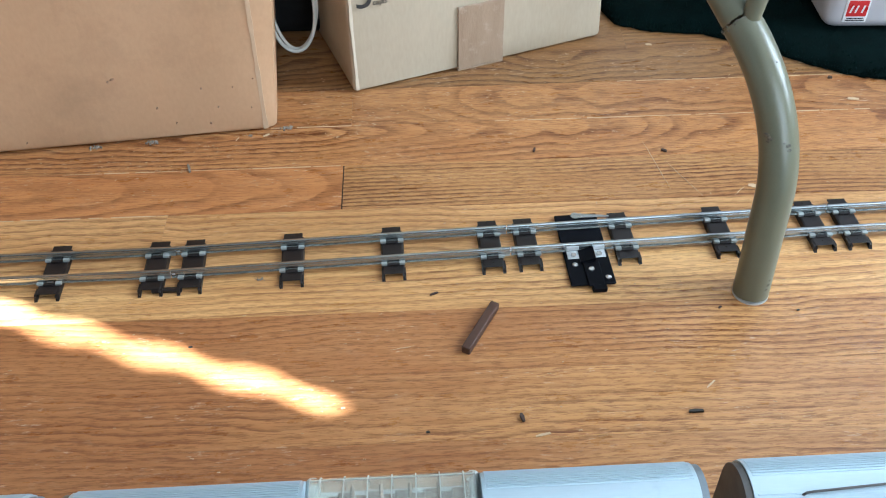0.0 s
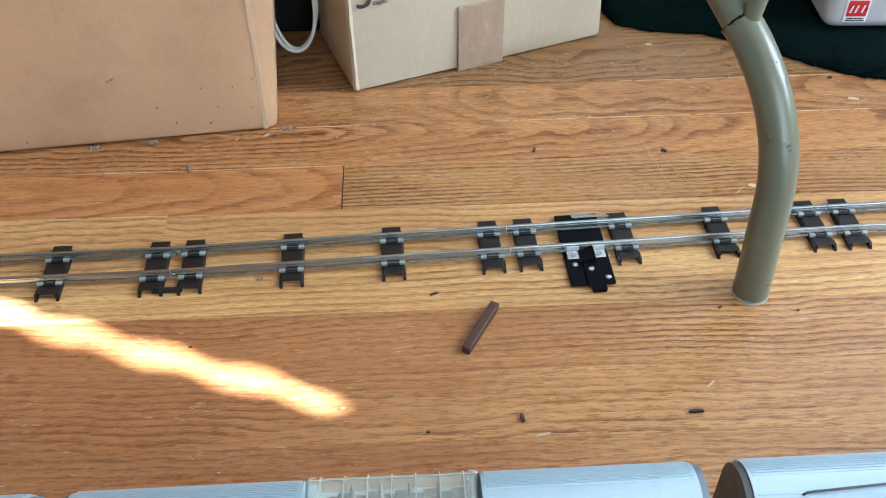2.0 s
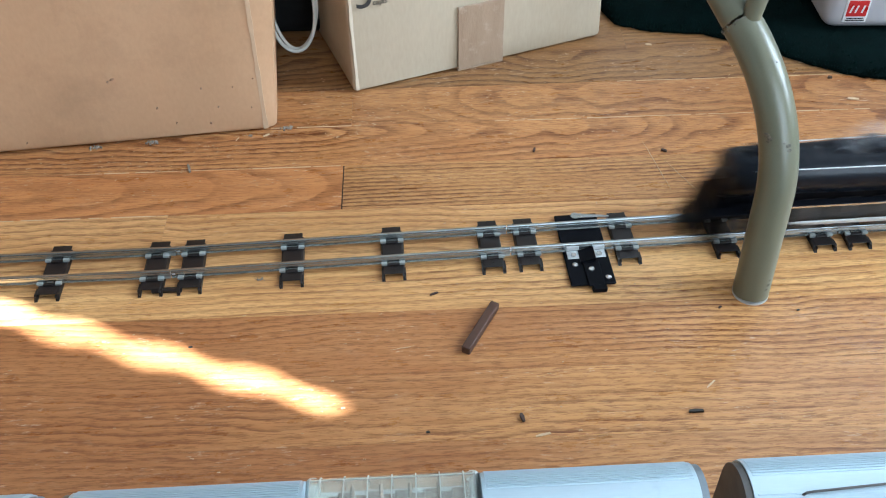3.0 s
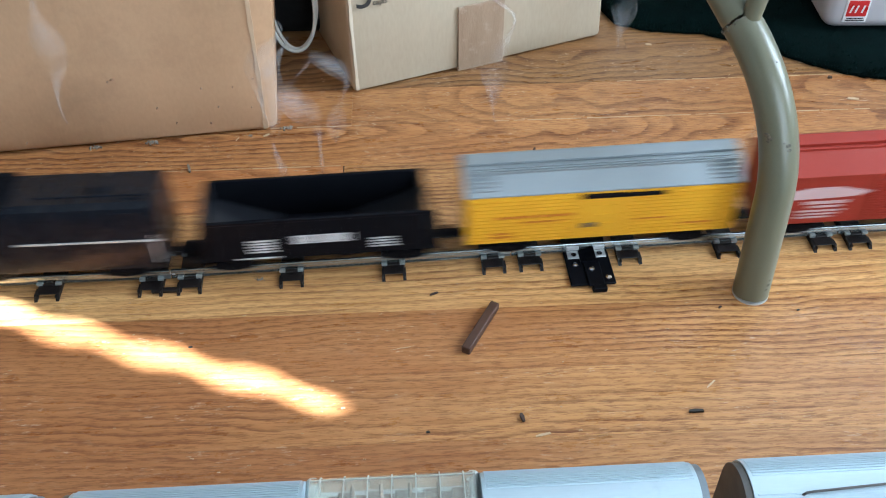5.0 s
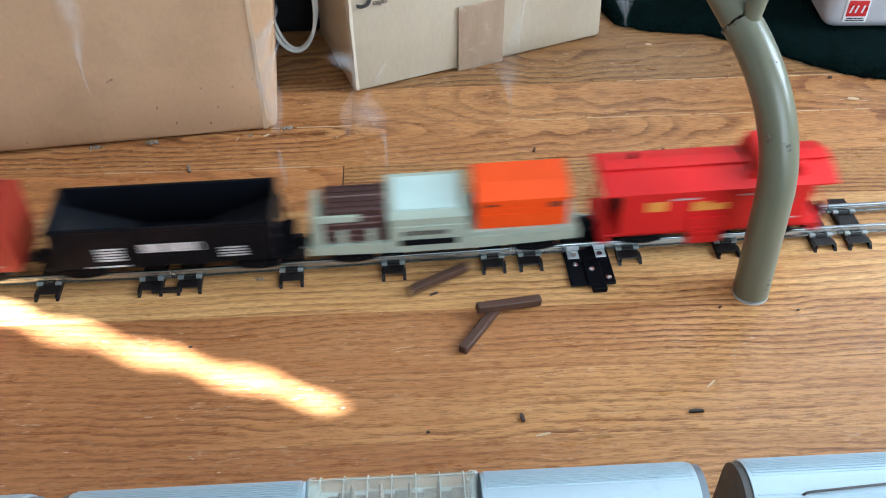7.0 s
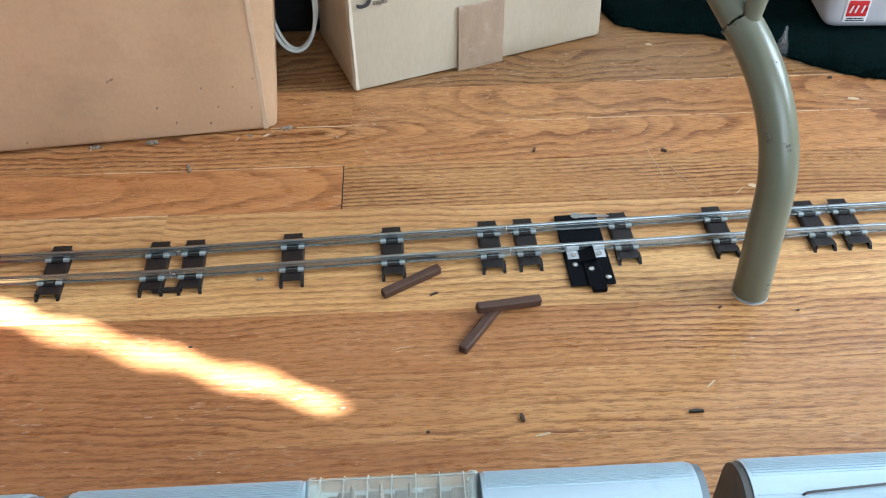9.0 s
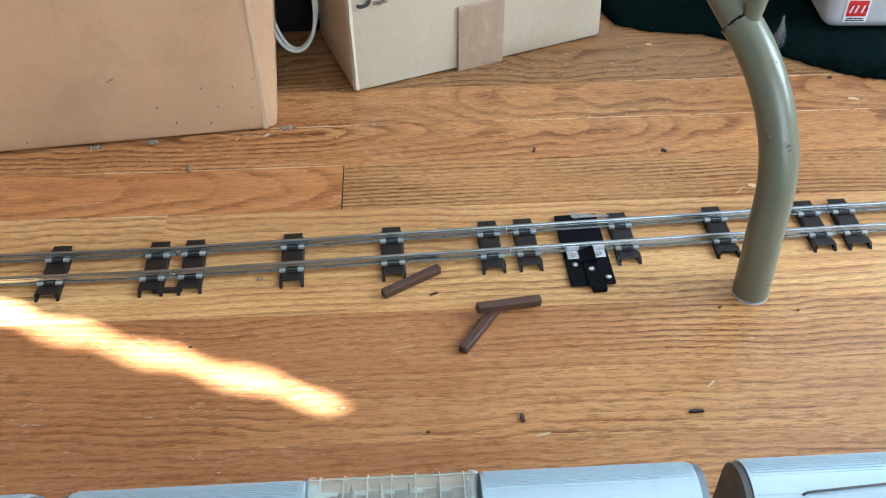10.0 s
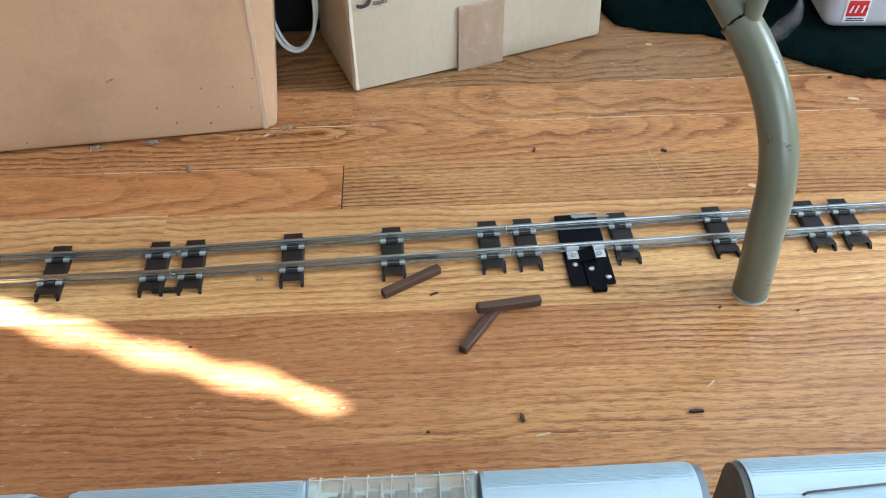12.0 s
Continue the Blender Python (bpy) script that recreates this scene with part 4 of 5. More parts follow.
def locomotive():
    c = holder("toy_locomotive", "black die-cast toy steam locomotive with silver trim", "toy locomotive", group="train cars")
    # boiler along x, front at -x
    bm = B()

    def lathe(xs, rs, zc, seg=26):
        rings = []
        for x, r in zip(xs, rs):
            rings.append([bm.verts.new((x, r * math.cos(2 * math.pi * k / seg), zc + r * math.sin(2 * math.pi * k / seg))) for k in range(seg)])
        for P, Q in zip(rings, rings[1:]):
            for k in range(seg):
                bm.faces.new((P[k], P[(k + 1) % seg], Q[(k + 1) % seg], Q[k]))
        bm.faces.new(rings[0][::-1])
        bm.faces.new(rings[-1])
    lathe([-0.1290, -0.1275, -0.1240, -0.1225, -0.060, -0.058, 0.0, 0.002, 0.055, 0.085], [0.010, 0.0165, 0.0178, 0.0186, 0.0186, 0.0192, 0.0196, 0.0202, 0.0208, 0.0212], 0.0500)
    part("boiler", bm, BLACK_GL, c)
    bm = B()
    rod(bm, (-0.1050, 0, 0.066), (-0.1050, 0, 0.0722), 0.0058, 18, 0.0064)
    part("smoke_stack", bm, BLACK_PL, c)
    for x, r in ((-0.045, 0.0085), (0.012, 0.0095)):
        bm = B()
        rod(bm, (x, 0, 0.062), (x, 0, 0.0705), r, 20, r * 0.92)
        bmesh.ops.create_uvsphere(bm, u_segments=16, v_segments=8, radius=r * 0.92, matrix=Matrix.Translation((x, 0, 0.0702)) @ Matrix.Diagonal((1, 1, 0.4, 1)))
        part("steam_dome", bm, BLACK_GL, c)
    bm = B()
    block(bm, -0.026, -0.010, -0.009, 0.009, 0.066, 0.0735, 0.003, 2)
    part("sand_box", bm, BLACK_GL, c)
    bm = B()
    prism(bm, [(-0.0225, 0.0260), (-0.0225, 0.0600), (-0.0150, 0.0720), (0.0, 0.0760), (0.0150, 0.0720), (0.0225, 0.0600), (0.0225, 0.0260)], 0.0850, 0.1300)
    block(bm, 0.1280, 0.1420, -0.0215, 0.0215, 0.0690, 0.0712)
    cab = part("cab", bm, BLACK_GL, c)
    bm = B()
    for x in (0.094, 0.110):
        block(bm, x, x + 0.0125, -0.0230, -0.0220, 0.0485, 0.0600, 0.0004)
    part("cab_window", bm, DARK_GREY, cab)
    bm = B()
    for sy in (-1, 1):
        block(bm, -0.1080, 0.0850, min(sy * 0.0165, sy * 0.0235), max(sy * 0.0165, sy * 0.0235), 0.0310, 0.0332, 0.0004)
    part("running_board", bm, BLACK_PL, c)
    bm = B()
    for sy in (-1, 1):
        block(bm, -0.1060, 0.0840, sy * 0.0237 - 0.0004, sy * 0.0237 + 0.0004, 0.0320, 0.0336)
    part("edge_stripe", bm, RIVET, c, "bright silver running board stripe")
    bm = B()
    for sy in (-1, 1):
        rod(bm, (-0.105, sy * 0.0160, 0.0625), (0.084, sy * 0.0185, 0.0625), 0.0005, 6)
        for k in range(6):
            x = -0.10 + k * 0.036
            rod(bm, (x, sy * 0.0150, 0.0610), (x, sy * 0.0172, 0.0627), 0.0006, 6)
    part("hand_rail", bm, CLIP, c)
    bm = B()
    rod(bm, (-0.1340, 0, 0.0500), (-0.1260, 0, 0.0500), 0.0042, 16)
    part("headlight", bm, DARK_GREY, c)
    # front deck and pilot
    bm = B()
    block(bm, -0.1380, -0.1050, -0.0205, 0.0205, 0.0225, 0.0255, 0.0006)
    prism(bm, [(-0.0190, 0.0225), (0.0190, 0.0225), (0.0160, 0.0030), (-0.0160, 0.0030)], -0.1400, -0.1370)
    block(bm, -0.1525, -0.1480, -0.0135, 0.0135, 0.0022, 0.0040, 0.0006)
    prism(bm, [(-0.138, 0.0255), (-0.133, 0.0440), (-0.122, 0.0440), (-0.122, 0.0255)], -0.012, 0.012, "y")
    pilot = part("pilot", bm, BLACK_PL, c, "black slatted pilot")
    for k in range(9):
        y = -0.016 + k * 0.004
        bm = B()
        rod(bm, (-0.1385, y, 0.0200), (-0.1500, y * 0.8, 0.0030), 0.0010, 6)
        part("pilot_bar", bm, BLACK_PL, pilot)
    bm = B()
    block(bm, -0.115, 0.128, -0.0085, 0.0085, 0.0090, 0.0330, 0.001)
    part("frame", bm, BLACK_PL, c)
    for k in range(4):
        x = -0.058 + k * 0.0295
        bm = B()
        for sy in (-1, 1):
            rod(bm, (x, sy * 0.0105, 0.0135), (x, sy * 0.0140, 0.0135), 0.0135, 24)
            rod(bm, (x, sy * 0.0092, 0.0135), (x, sy * 0.0106, 0.0135), 0.0144, 24)
            rod(bm, (x, sy * 0.0140, 0.0135), (x, sy * 0.0150, 0.0135), 0.0032, 10)
        part("driving_wheel", bm, DARK_GREY, c)
    for x in (-0.115, -0.094, 0.082, 0.106):
        bm = B()
        for sy in (-1, 1):
            rod(bm, (x, sy * 0.0105, 0.0072), (x, sy * 0.0140, 0.0072), 0.0072, 18)
        rod(bm, (x, -0.016, 0.0072), (x, 0.016, 0.0072), 0.0016, 8)
        part("small_wheel", bm, DARK_GREY, c)
    for sy in (-1, 1):
        bm = B()
        block(bm, -0.060, 0.033, sy * 0.0172 - 0.0009, sy * 0.0172 + 0.0009, 0.0085, 0.0115, 0.0004)
        block(bm, -0.088, 0.001, sy * 0.0195 - 0.0008, sy * 0.0195 + 0.0008, 0.0120, 0.0142, 0.0004)
        part("side_rod", bm, CLIP, c, "silver side rod")
        bm = B()
        rod(bm, (-0.1020, sy * 0.0185, 0.0165), (-0.0760, sy * 0.0185, 0.0165), 0.0062, 18)
        block(bm, -0.1020, -0.0760, sy * 0.0175 - 0.004, sy * 0.0175 + 0.004, 0.0210, 0.0300, 0.001)
        part("cylinder", bm, BLACK_PL, c)
    bm = B()
    block(bm, 0.128, 0.156, -0.004, 0.004, 0.0085, 0.0120, 0.0008)
    part("draw_bar", bm, BLACK_PL, c)
    return c


def log_mesh():
    bm = B()
    block(bm, -0.0243, 0.0243, -0.0032, 0.0032, -0.0032, 0.0032, 0.0006)
    return mesh_of("wooden_log", bm, TIE_BROWN)


LOG_ME = log_mesh()


def wooden_log():
    return tagged(new("toy_log", LOG_ME), "small dark brown square toy railroad tie", "toy log", group="toy logs")


SMOKE = bpy.data.materials.new("thin_smoke")
SMOKE.use_nodes = True
_t = SMOKE.node_tree
_t.nodes.clear()
_out = _t.nodes.new("ShaderNodeOutputMaterial")
_mix = _t.nodes.new("ShaderNodeMixShader")
_tr = _t.nodes.new("ShaderNodeBsdfTransparent")
_df = _t.nodes.new("ShaderNodeBsdfDiffuse")
_df.inputs[0].default_value = (0.85, 0.87, 0.9, 1)
_co = _t.nodes.new("ShaderNodeTexCoord")
_no = _t.nodes.new("ShaderNodeTexNoise")
_no.inputs["Scale"].default_value = 32.0
_no.inputs["Detail"].default_value = 3.0
_rm = _t.nodes.new("ShaderNodeMapRange")
_rm.inputs[1].default_value, _rm.inputs[2].default_value = 0.36, 0.75
_rm.inputs[3].default_value, _rm.inputs[4].default_value = 0.0, 0.10
_t.links.new(_co.outputs["Object"], _no.inputs["Vector"])
_t.links.new(_no.outputs[0], _rm.inputs[0])
_t.links.new(_rm.outputs[0], _mix.inputs[0])
_t.links.new(_tr.outputs[0], _mix.inputs[1])
_t.links.new(_df.outputs[0], _mix.inputs[2])
_t.links.new(_mix.outputs[0], _out.inputs[0])


def smoke_wisp(seed, height, curl, r):
    """Curling thread of smoke, thin at both ends, its foot at the origin."""
    rnd = random.Random(seed)
    bm = B()
    r *= 1.45
    ph, off = rnd.uniform(0, 6), Vector((rnd.uniform(-1, 1), rnd.uniform(-1, 1), 0)) * r * 0.76
    pts, rs = [], []
    for i in range(36):
        f = i / 35
        a = ph * 0.2 + f * 5.0
        pts.append(off * (0.3 + f) + Vector((curl * f * math.sin(a + seed) + 0.006 * f * math.sin(a * 2.3 + ph), curl * 0.5 * f * math.cos(a * 1.3 + ph), height * f)))
        rs.append(max(0.0004, r * math.sin(math.pi * min(1, f * 1.02)) ** 0.7 * (0.6 + 0.5 * math.sin(a * 1.7 + ph))) + 0.0003)
    for grow in (1.5, 0.75):
        sweep(bm, pts, [q * grow for q in rs], 12)
    ob = solo("smoke_wisp", bm, SMOKE, "thin pale wisp of smoke drifting over the track", "smoke", group="smoke wisps")
    ob["kind"] = "stuff"
    return ob


WISPS = [smoke_wisp(3, 0.12, 0.012, 0.0042), smoke_wisp(7, 0.10, 0.014, 0.0045), smoke_wisp(11, 0.12, 0.011, 0.0040), smoke_wisp(17, 0.09, 0.013, 0.0045), smoke_wisp(23, 0.11, 0.012, 0.0036), smoke_wisp(29, 0.10, 0.013, 0.0042), smoke_wisp(41, 0.10, 0.018, 0.0052), smoke_wisp(43, 0.09, 0.014, 0.0048)]

# offsets of the cars' middles from the front end of the yellow car
TRAIN = [(locomotive(), -0.574), (tender(), -0.306), (hopper(), -0.1050), (yellow_boxcar(), 0.1015), (red_boxcar(), 0.3192), (hopper(), 0.5210), (tie_car(), 0.7205), (caboose(), 0.9185)]
LOGS = [wooden_log(), wooden_log(), wooden_log()]


# ================= parked coaches near the camera =================
def coach(x0, x1, yc, dome=None, dark_end=False, ang=0.5):
    """Silver streamlined coach; dome = (x0, x1)."""
    c = holder("toy_coach", "silver ribbed toy streamliner coach" + (" with clear vista dome" if dome else " with dark end wall"), "toy coach",
               Matrix.Translation(((x0 + x1) / 2, yc, 0.0105)) @ Matrix.Rotation(radians(ang), 4, "Z"), group="parked coaches")
    h = (x1 - x0) / 2
    zt, w = 0.0700, 0.0235
    prof = [(w * math.cos(a), 0.047 + (zt - 0.047) * math.sin(a)) for a in np.linspace(0, math.pi, 19)]
    prof = [(w, 0.013)] + prof + [(-w, 0.013)]

    def shell(bm, a, b, grow=0.0):
        prism(bm, [(u * (1 + grow), v + (grow * 0.02)) for u, v in prof], a, b)
    spans = [(-h + 0.004, h - 0.004)]
    if dome:
        d0, d1 = dome[0] - (x0 + x1) / 2, dome[1] - (x0 + x1) / 2
        spans = [(-h + 0.004, d0), (d1, h - 0.004)]
    for a, b in spans:
        bm = B()
        shell(bm, a, b)
        body = part("body_shell", bm, ALU, c)
        for k in range(1, 40):
            t = math.pi * k / 40
            if abs(k - 21) < 3:
                continue
            y, z = w * math.cos(t), 0.047 + (zt - 0.047) * math.sin(t)
            ny, nz = math.cos(t), math.sin(t)
            bm = B()
            prism(bm, [(y - 0.0005 * nz - 0.0003 * ny, z + 0.0005 * ny - 0.0003 * nz), (y - 0.0003 * nz + 0.0005 * ny, z + 0.0003 * ny + 0.0005 * nz), (y + 0.0003 * nz + 0.0005 * ny, z - 0.0003 * ny + 0.0005 * nz), (y + 0.0005 * nz - 0.0003 * ny, z - 0.0005 * ny - 0.0003 * nz)], a + 0.002, b - 0.002)
            part("rib", bm, ALU, body)
        for k in range(13):
            for sy in (-1, 1):
                bm = B()
                block(bm, a + 0.001, b - 0.001, sy * w - 0.0006, sy * w + 0.0006, 0.015 + 0.0013 * k, 0.0157 + 0.0013 * k)
                part("rib", bm, ALU, body)
    for sx in (-1, 1):
        bm = B()
        prism(bm, [(u * 0.96, v * 0.99) for u, v in prof], min(sx * (h - 0.004), sx * h), max(sx * (h - 0.004), sx * h))
        # right ends: grey-blue shading is put into the wall colour
        part("end_wall", bm, DARK_GREY if dark_end or sx < 0 else END_SHADE_GREY, c)
    bm = B()
    block(bm, -h + 0.02, h - 0.02, -w - 0.0005, w + 0.0005, 0.034, 0.044)
    part("window_band", bm, DARK_GREY, c)
    bm = B()
    rod(bm, (h - 0.055, -0.010, zt - 0.0035), (h - 0.055, -0.010, zt - 0.0015), 0.0022, 12)
    part("roof_screw", bm, CLIP, c)
    if dark_end:
        bm = B()
        sweep(bm, [(-h + 0.028, -0.0085, zt - 0.003), (-h + 0.030, -0.0085, zt + 0.0006), (-h + 0.034, -0.0083, zt + 0.0010), (-h + 0.075, -0.0060, zt + 0.0014), (-h + 0.17, -0.0035, zt + 0.0014), (-h + 0.172, -0.0035, zt - 0.001)], 0.0007, 8)
        part("antenna_rail", bm, DARK_GREY, c, "thin dark roof rail")
    if dome:
        bm = B()
        m0, m1 = d0 + 0.003, d1 - 0.003
        for a, b in ((d0, m0 + 0.004), (m1 - 0.004, d1)):
            block(bm, a, b, -w, w, 0.013, 0.0585, 0.002)
        block(bm, m0, m1, -w, w, 0.013, 0.047, 0.001)
        part("dome_base", bm, CLIP_GREY, c, "grey metal dome frame")
        bm = B()
        block(bm, m0 + 0.008, m1 - 0.008, -0.015, 0.015, 0.047, 0.052, 0.001)
        for k in range(5):
            x = m0 + 0.014 + k * 0.015
            for sy in (-1, 1):
                block(bm, x, x + 0.008, sy * 0.009 - 0.005, sy * 0.009 + 0.005, 0.051, 0.057, 0.001)
                block(bm, x + 0.007, x + 0.009, sy * 0.009 - 0.005, sy * 0.009 + 0.005, 0.051, 0.063, 0.0008)
        part("dome_seats", bm, INTERIOR, c, "tan moulded dome seats")
        bm = B()
        dp = [(0.0205 * math.cos(a), 0.050 + 0.0235 * math.sin(a) ** 0.7) for a in np.linspace(0.0, math.pi, 15)]
        inner = [(u * 0.94, v - 0.0012) for u, v in dp][::-1]
        prism(bm, dp + inner, m0 + 0.001, m1 - 0.001)
        dome_ob = part("dome", bm, CLEAR, c, "clear yellowed plastic vista dome")
        dome_ob.visible_shadow = False
        bm = B()
        for k in range(7):
            x = m0 + 0.006 + k * (m1 - m0 - 0.012) / 6
            prism(bm, [(u * 1.02, v + 0.0005) for u, v in dp] + [(u * 0.99, v) for u, v in dp][::-1], x - 0.0003, x + 0.0003)
        for u, v in (dp[4], dp[10]):
            block(bm, m0, m1, u - 0.0003, u + 0.0003, v - 0.0002, v + 0.0005)
        part("dome_mullion", bm, mat("frosted_mullion", (0.40, 0.42, 0.38), rough=0.3), c)
    truck(c, -h + 0.05)
    truck(c, h - 0.05)
    return c


COACH_Y = 0.2566
coach(-0.545, -0.2035, COACH_Y - 0.003)
coach(-0.1895, 0.1417, COACH_Y, dome=(-0.0655, 0.0265))
coach(0.1600, 0.492, COACH_Y + 0.003, dark_end=True)
for k in range(5):
    straight_track(Matrix.Translation((-0.52 + 0.2545 * k, COACH_Y - 0.0005 + (k - 2) * 0.004, 0)) @ Matrix.Rotation(radians(0.9), 4, "Z"), "two-rail toy track section under parked coaches")


# ================= boxes and things behind =================
def carton(name, label, corner, ang, w, d, h, material, r=0.004, lean=0.0, flare=0.0):
    """Cardboard carton; its front lower left corner at corner, turned by ang degrees."""
    c = holder(name, label, "cardboard box", Matrix.Translation((*corner, 0.0005)) @ Matrix.Rotation(radians(ang), 4, "Z"))
    bm = B()
    block(bm, 0, w, 0, d, 0, h, r, 3)
    bmesh.ops.subdivide_edges(bm, edges=[e for e in bm.edges if e.calc_length() > 0.05], cuts=14, use_grid_fill=True)
    for v in bm.verts:
        n = noise.noise(v.co * 9.0) * 0.0020 + noise.noise(v.co * 30.0) * 0.0006
        v.co.y += n * (1 if v.co.z > 0.004 else 0.2)
        v.co.x += noise.noise(v.co * 11.0 + Vector((5, 0, 0))) * 0.0015 * (1 if v.co.z > 0.004 else 0.2)
    for v in bm.verts:
        v.co.x += lean * v.co.z * (v.co.x / w)
        if v.co.x > w * 0.9:
            v.co.x += flare * (0.8 + 8.5 * v.co.z) * min(1.0, max(0.0, v.co.y - 0.0004) / 0.006)
    part("carton_body", bm, material, c)
    return c


A1 = math.degrees(math.atan2(0.6843 - 0.6615, -0.1253 + 0.3623))
ux, uy = math.cos(radians(A1)), math.sin(radians(A1))
W1 = 0.46
box_a = carton("cardboard_box", "large brown cardboard box with creased front on the floor", (-0.1235 - W1 * ux, 0.6820 - W1 * uy), A1, W1 - 0.0068, 0.36, 0.34, CARD_A, r=0.0060, lean=0.016, flare=0.009)
A2 = math.degrees(math.atan2(0.8244 - 0.7377, 0.1862 + 0.0573))
box_b = carton("cardboard_box", "pale cardboard box closed with brown packing tape", (-0.0570, 0.7350), A2, 0.2585, 0.24, 0.30, CARD_B)
bm = B()
block(bm, 0.1034, 0.1500, -0.0034, -0.0018, 0.0015, 0.0672, 0.0004)
block(bm, 0.1034, 0.1500, -0.0034, 0.06, -0.0004, 0.0012, 0.0002)
part("packing_tape", bm, TAPE, box_b, "brown packing tape strip")
face = Matrix(((1, 0, 0, 0), (0, 0, -1, 0), (0, 1, 0, 0), (0, 0, 0, 1)))
text_part("print_word", "cajas", 0.0074, INK, box_b, Matrix.Translation((0.0226, -0.0022, 0.0868)) @ face)
text_part("print_numeral", "5", 0.036, INK, box_b, Matrix.Translation((0.0062, -0.0022, 0.0862)) @ face)

bm = B()
block(bm, -0.30, 0.03, 0.835, 1.05, 0.0, 0.22, 0.02, 3)
solo("black_bag", bm, BLACK_BAG, "black fabric bag standing behind cardboard boxes", "bag", pose(0.0, 0.0, 0))



def worn_edge(parent, x, z1, material, seed, width=0.0022, depth=0.0):
    """Pale rubbed strip down a carton corner, uneven in width."""
    rnd = random.Random(seed)
    bm = B()
    n = 40
    L_, R_ = [], []
    for i in range(n + 1):
        z = 0.003 + (z1 - 0.003) * i / n
        w = width * (0.55 + 0.45 * noise.noise(Vector((z * 60, seed, 0)))) + 0.0004
        xm = x(z) + 0.0006 * noise.noise(Vector((z * 40, seed, 7)))
        y = -0.0024 + depth
        L_.append([bm.verts.new((xm - w, y, z)), bm.verts.new((xm - w, y + 0.002, z))])
        R_.append([bm.verts.new((xm + w, y, z)), bm.verts.new((xm + w, y + 0.002, z))])
    for i in range(n):
        bm.faces.new((L_[i][0], R_[i][0], R_[i + 1][0], L_[i + 1][0]))
        bm.faces.new((L_[i][0], L_[i + 1][0], L_[i + 1][1], L_[i][1]))
        bm.faces.new((R_[i][0], R_[i][1], R_[i + 1][1], R_[i + 1][0]))
    part("worn_edge", bm, material, parent, "pale rubbed corner of the cardboard")


CREASE = mat("rubbed_cardboard", (0.575, 0.405, 0.26), (0.52, 0.355, 0.22), rough=0.8, scale=80, bump=0.1)
CREASE_B = mat("rubbed_pale_cardboard", (0.63, 0.55, 0.43), (0.56, 0.475, 0.36), rough=0.8, scale=80, bump=0.1)
STAIN = mat("cardboard_stain", (0.24, 0.14, 0.085), (0.30, 0.18, 0.11), rough=0.8, scale=200)
worn_edge(box_b, lambda z: 0.0036 - 0.014 * z, 0.2, CREASE_B, 5, 0.0016, 0.0012)
worn_edge(box_a, lambda z: W1 - 0.0100 + 0.016 * z, 0.3, CREASE, 13, 0.0024, 0.0016)
for i, (x, z, rx, rz) in enumerate(((0.332, 0.066, 0.0030, 0.0011), (0.328, 0.064, 0.0014, 0.0010), (0.402, 0.050, 0.0010, 0.0008), (0.413, 0.030, 0.0011, 0.0008), (0.428, 0.049, 0.0007, 0.0006), (0.362, 0.034, 0.0013, 0.0006),
                                    (0.446, 0.056, 0.0012, 0.0005), (0.247, 0.010, 0.0012, 0.0008), (0.404, 0.014, 0.0014, 0.0007), (0.375, 0.017, 0.0009, 0.0007), (0.218, 0.046, 0.0010, 0.0008), (0.441, 0.027, 0.0008, 0.0008))):
    bm = B()
    bmesh.ops.create_icosphere(bm, subdivisions=2, radius=1.0, matrix=Matrix.Translation((x, -0.0006, z)) @ Matrix.Rotation(radians(-15 if i < 2 else 0), 4, "Y") @ Matrix.Diagonal((rx * 0.7, 0.0020, rz * 0.7, 1)))
    part("scuff_mark", bm, STAIN, box_a)

# hanging loop of white cable
bm = B()
loop = []
for k in range(33):
    a = math.pi * (1 + k / 32)
    loop.append((-0.1145 + 0.0215 * math.cos(a), 0.800 + 0.004 * k / 32, 0.0505 + 0.0445 * math.sin(a)))
loop = [(-0.1375, 0.800, 0.16), (-0.1368, 0.800, 0.10)] + loop + [(-0.0925, 0.804, 0.10), (-0.0935, 0.804, 0.16)]
sweep(bm, loop, 0.0019, 10)
sweep(bm, [(x + 0.0012 + 0.0015 * math.sin(i * 0.2), y + 0.0042, z + 0.0003) for i, (x, y, z) in enumerate(loop)], 0.0016, 10)
solo("white_cable", bm, WIRE, "loop of white two-strand power cable between boxes", "cable", pose(0, 0, 0))


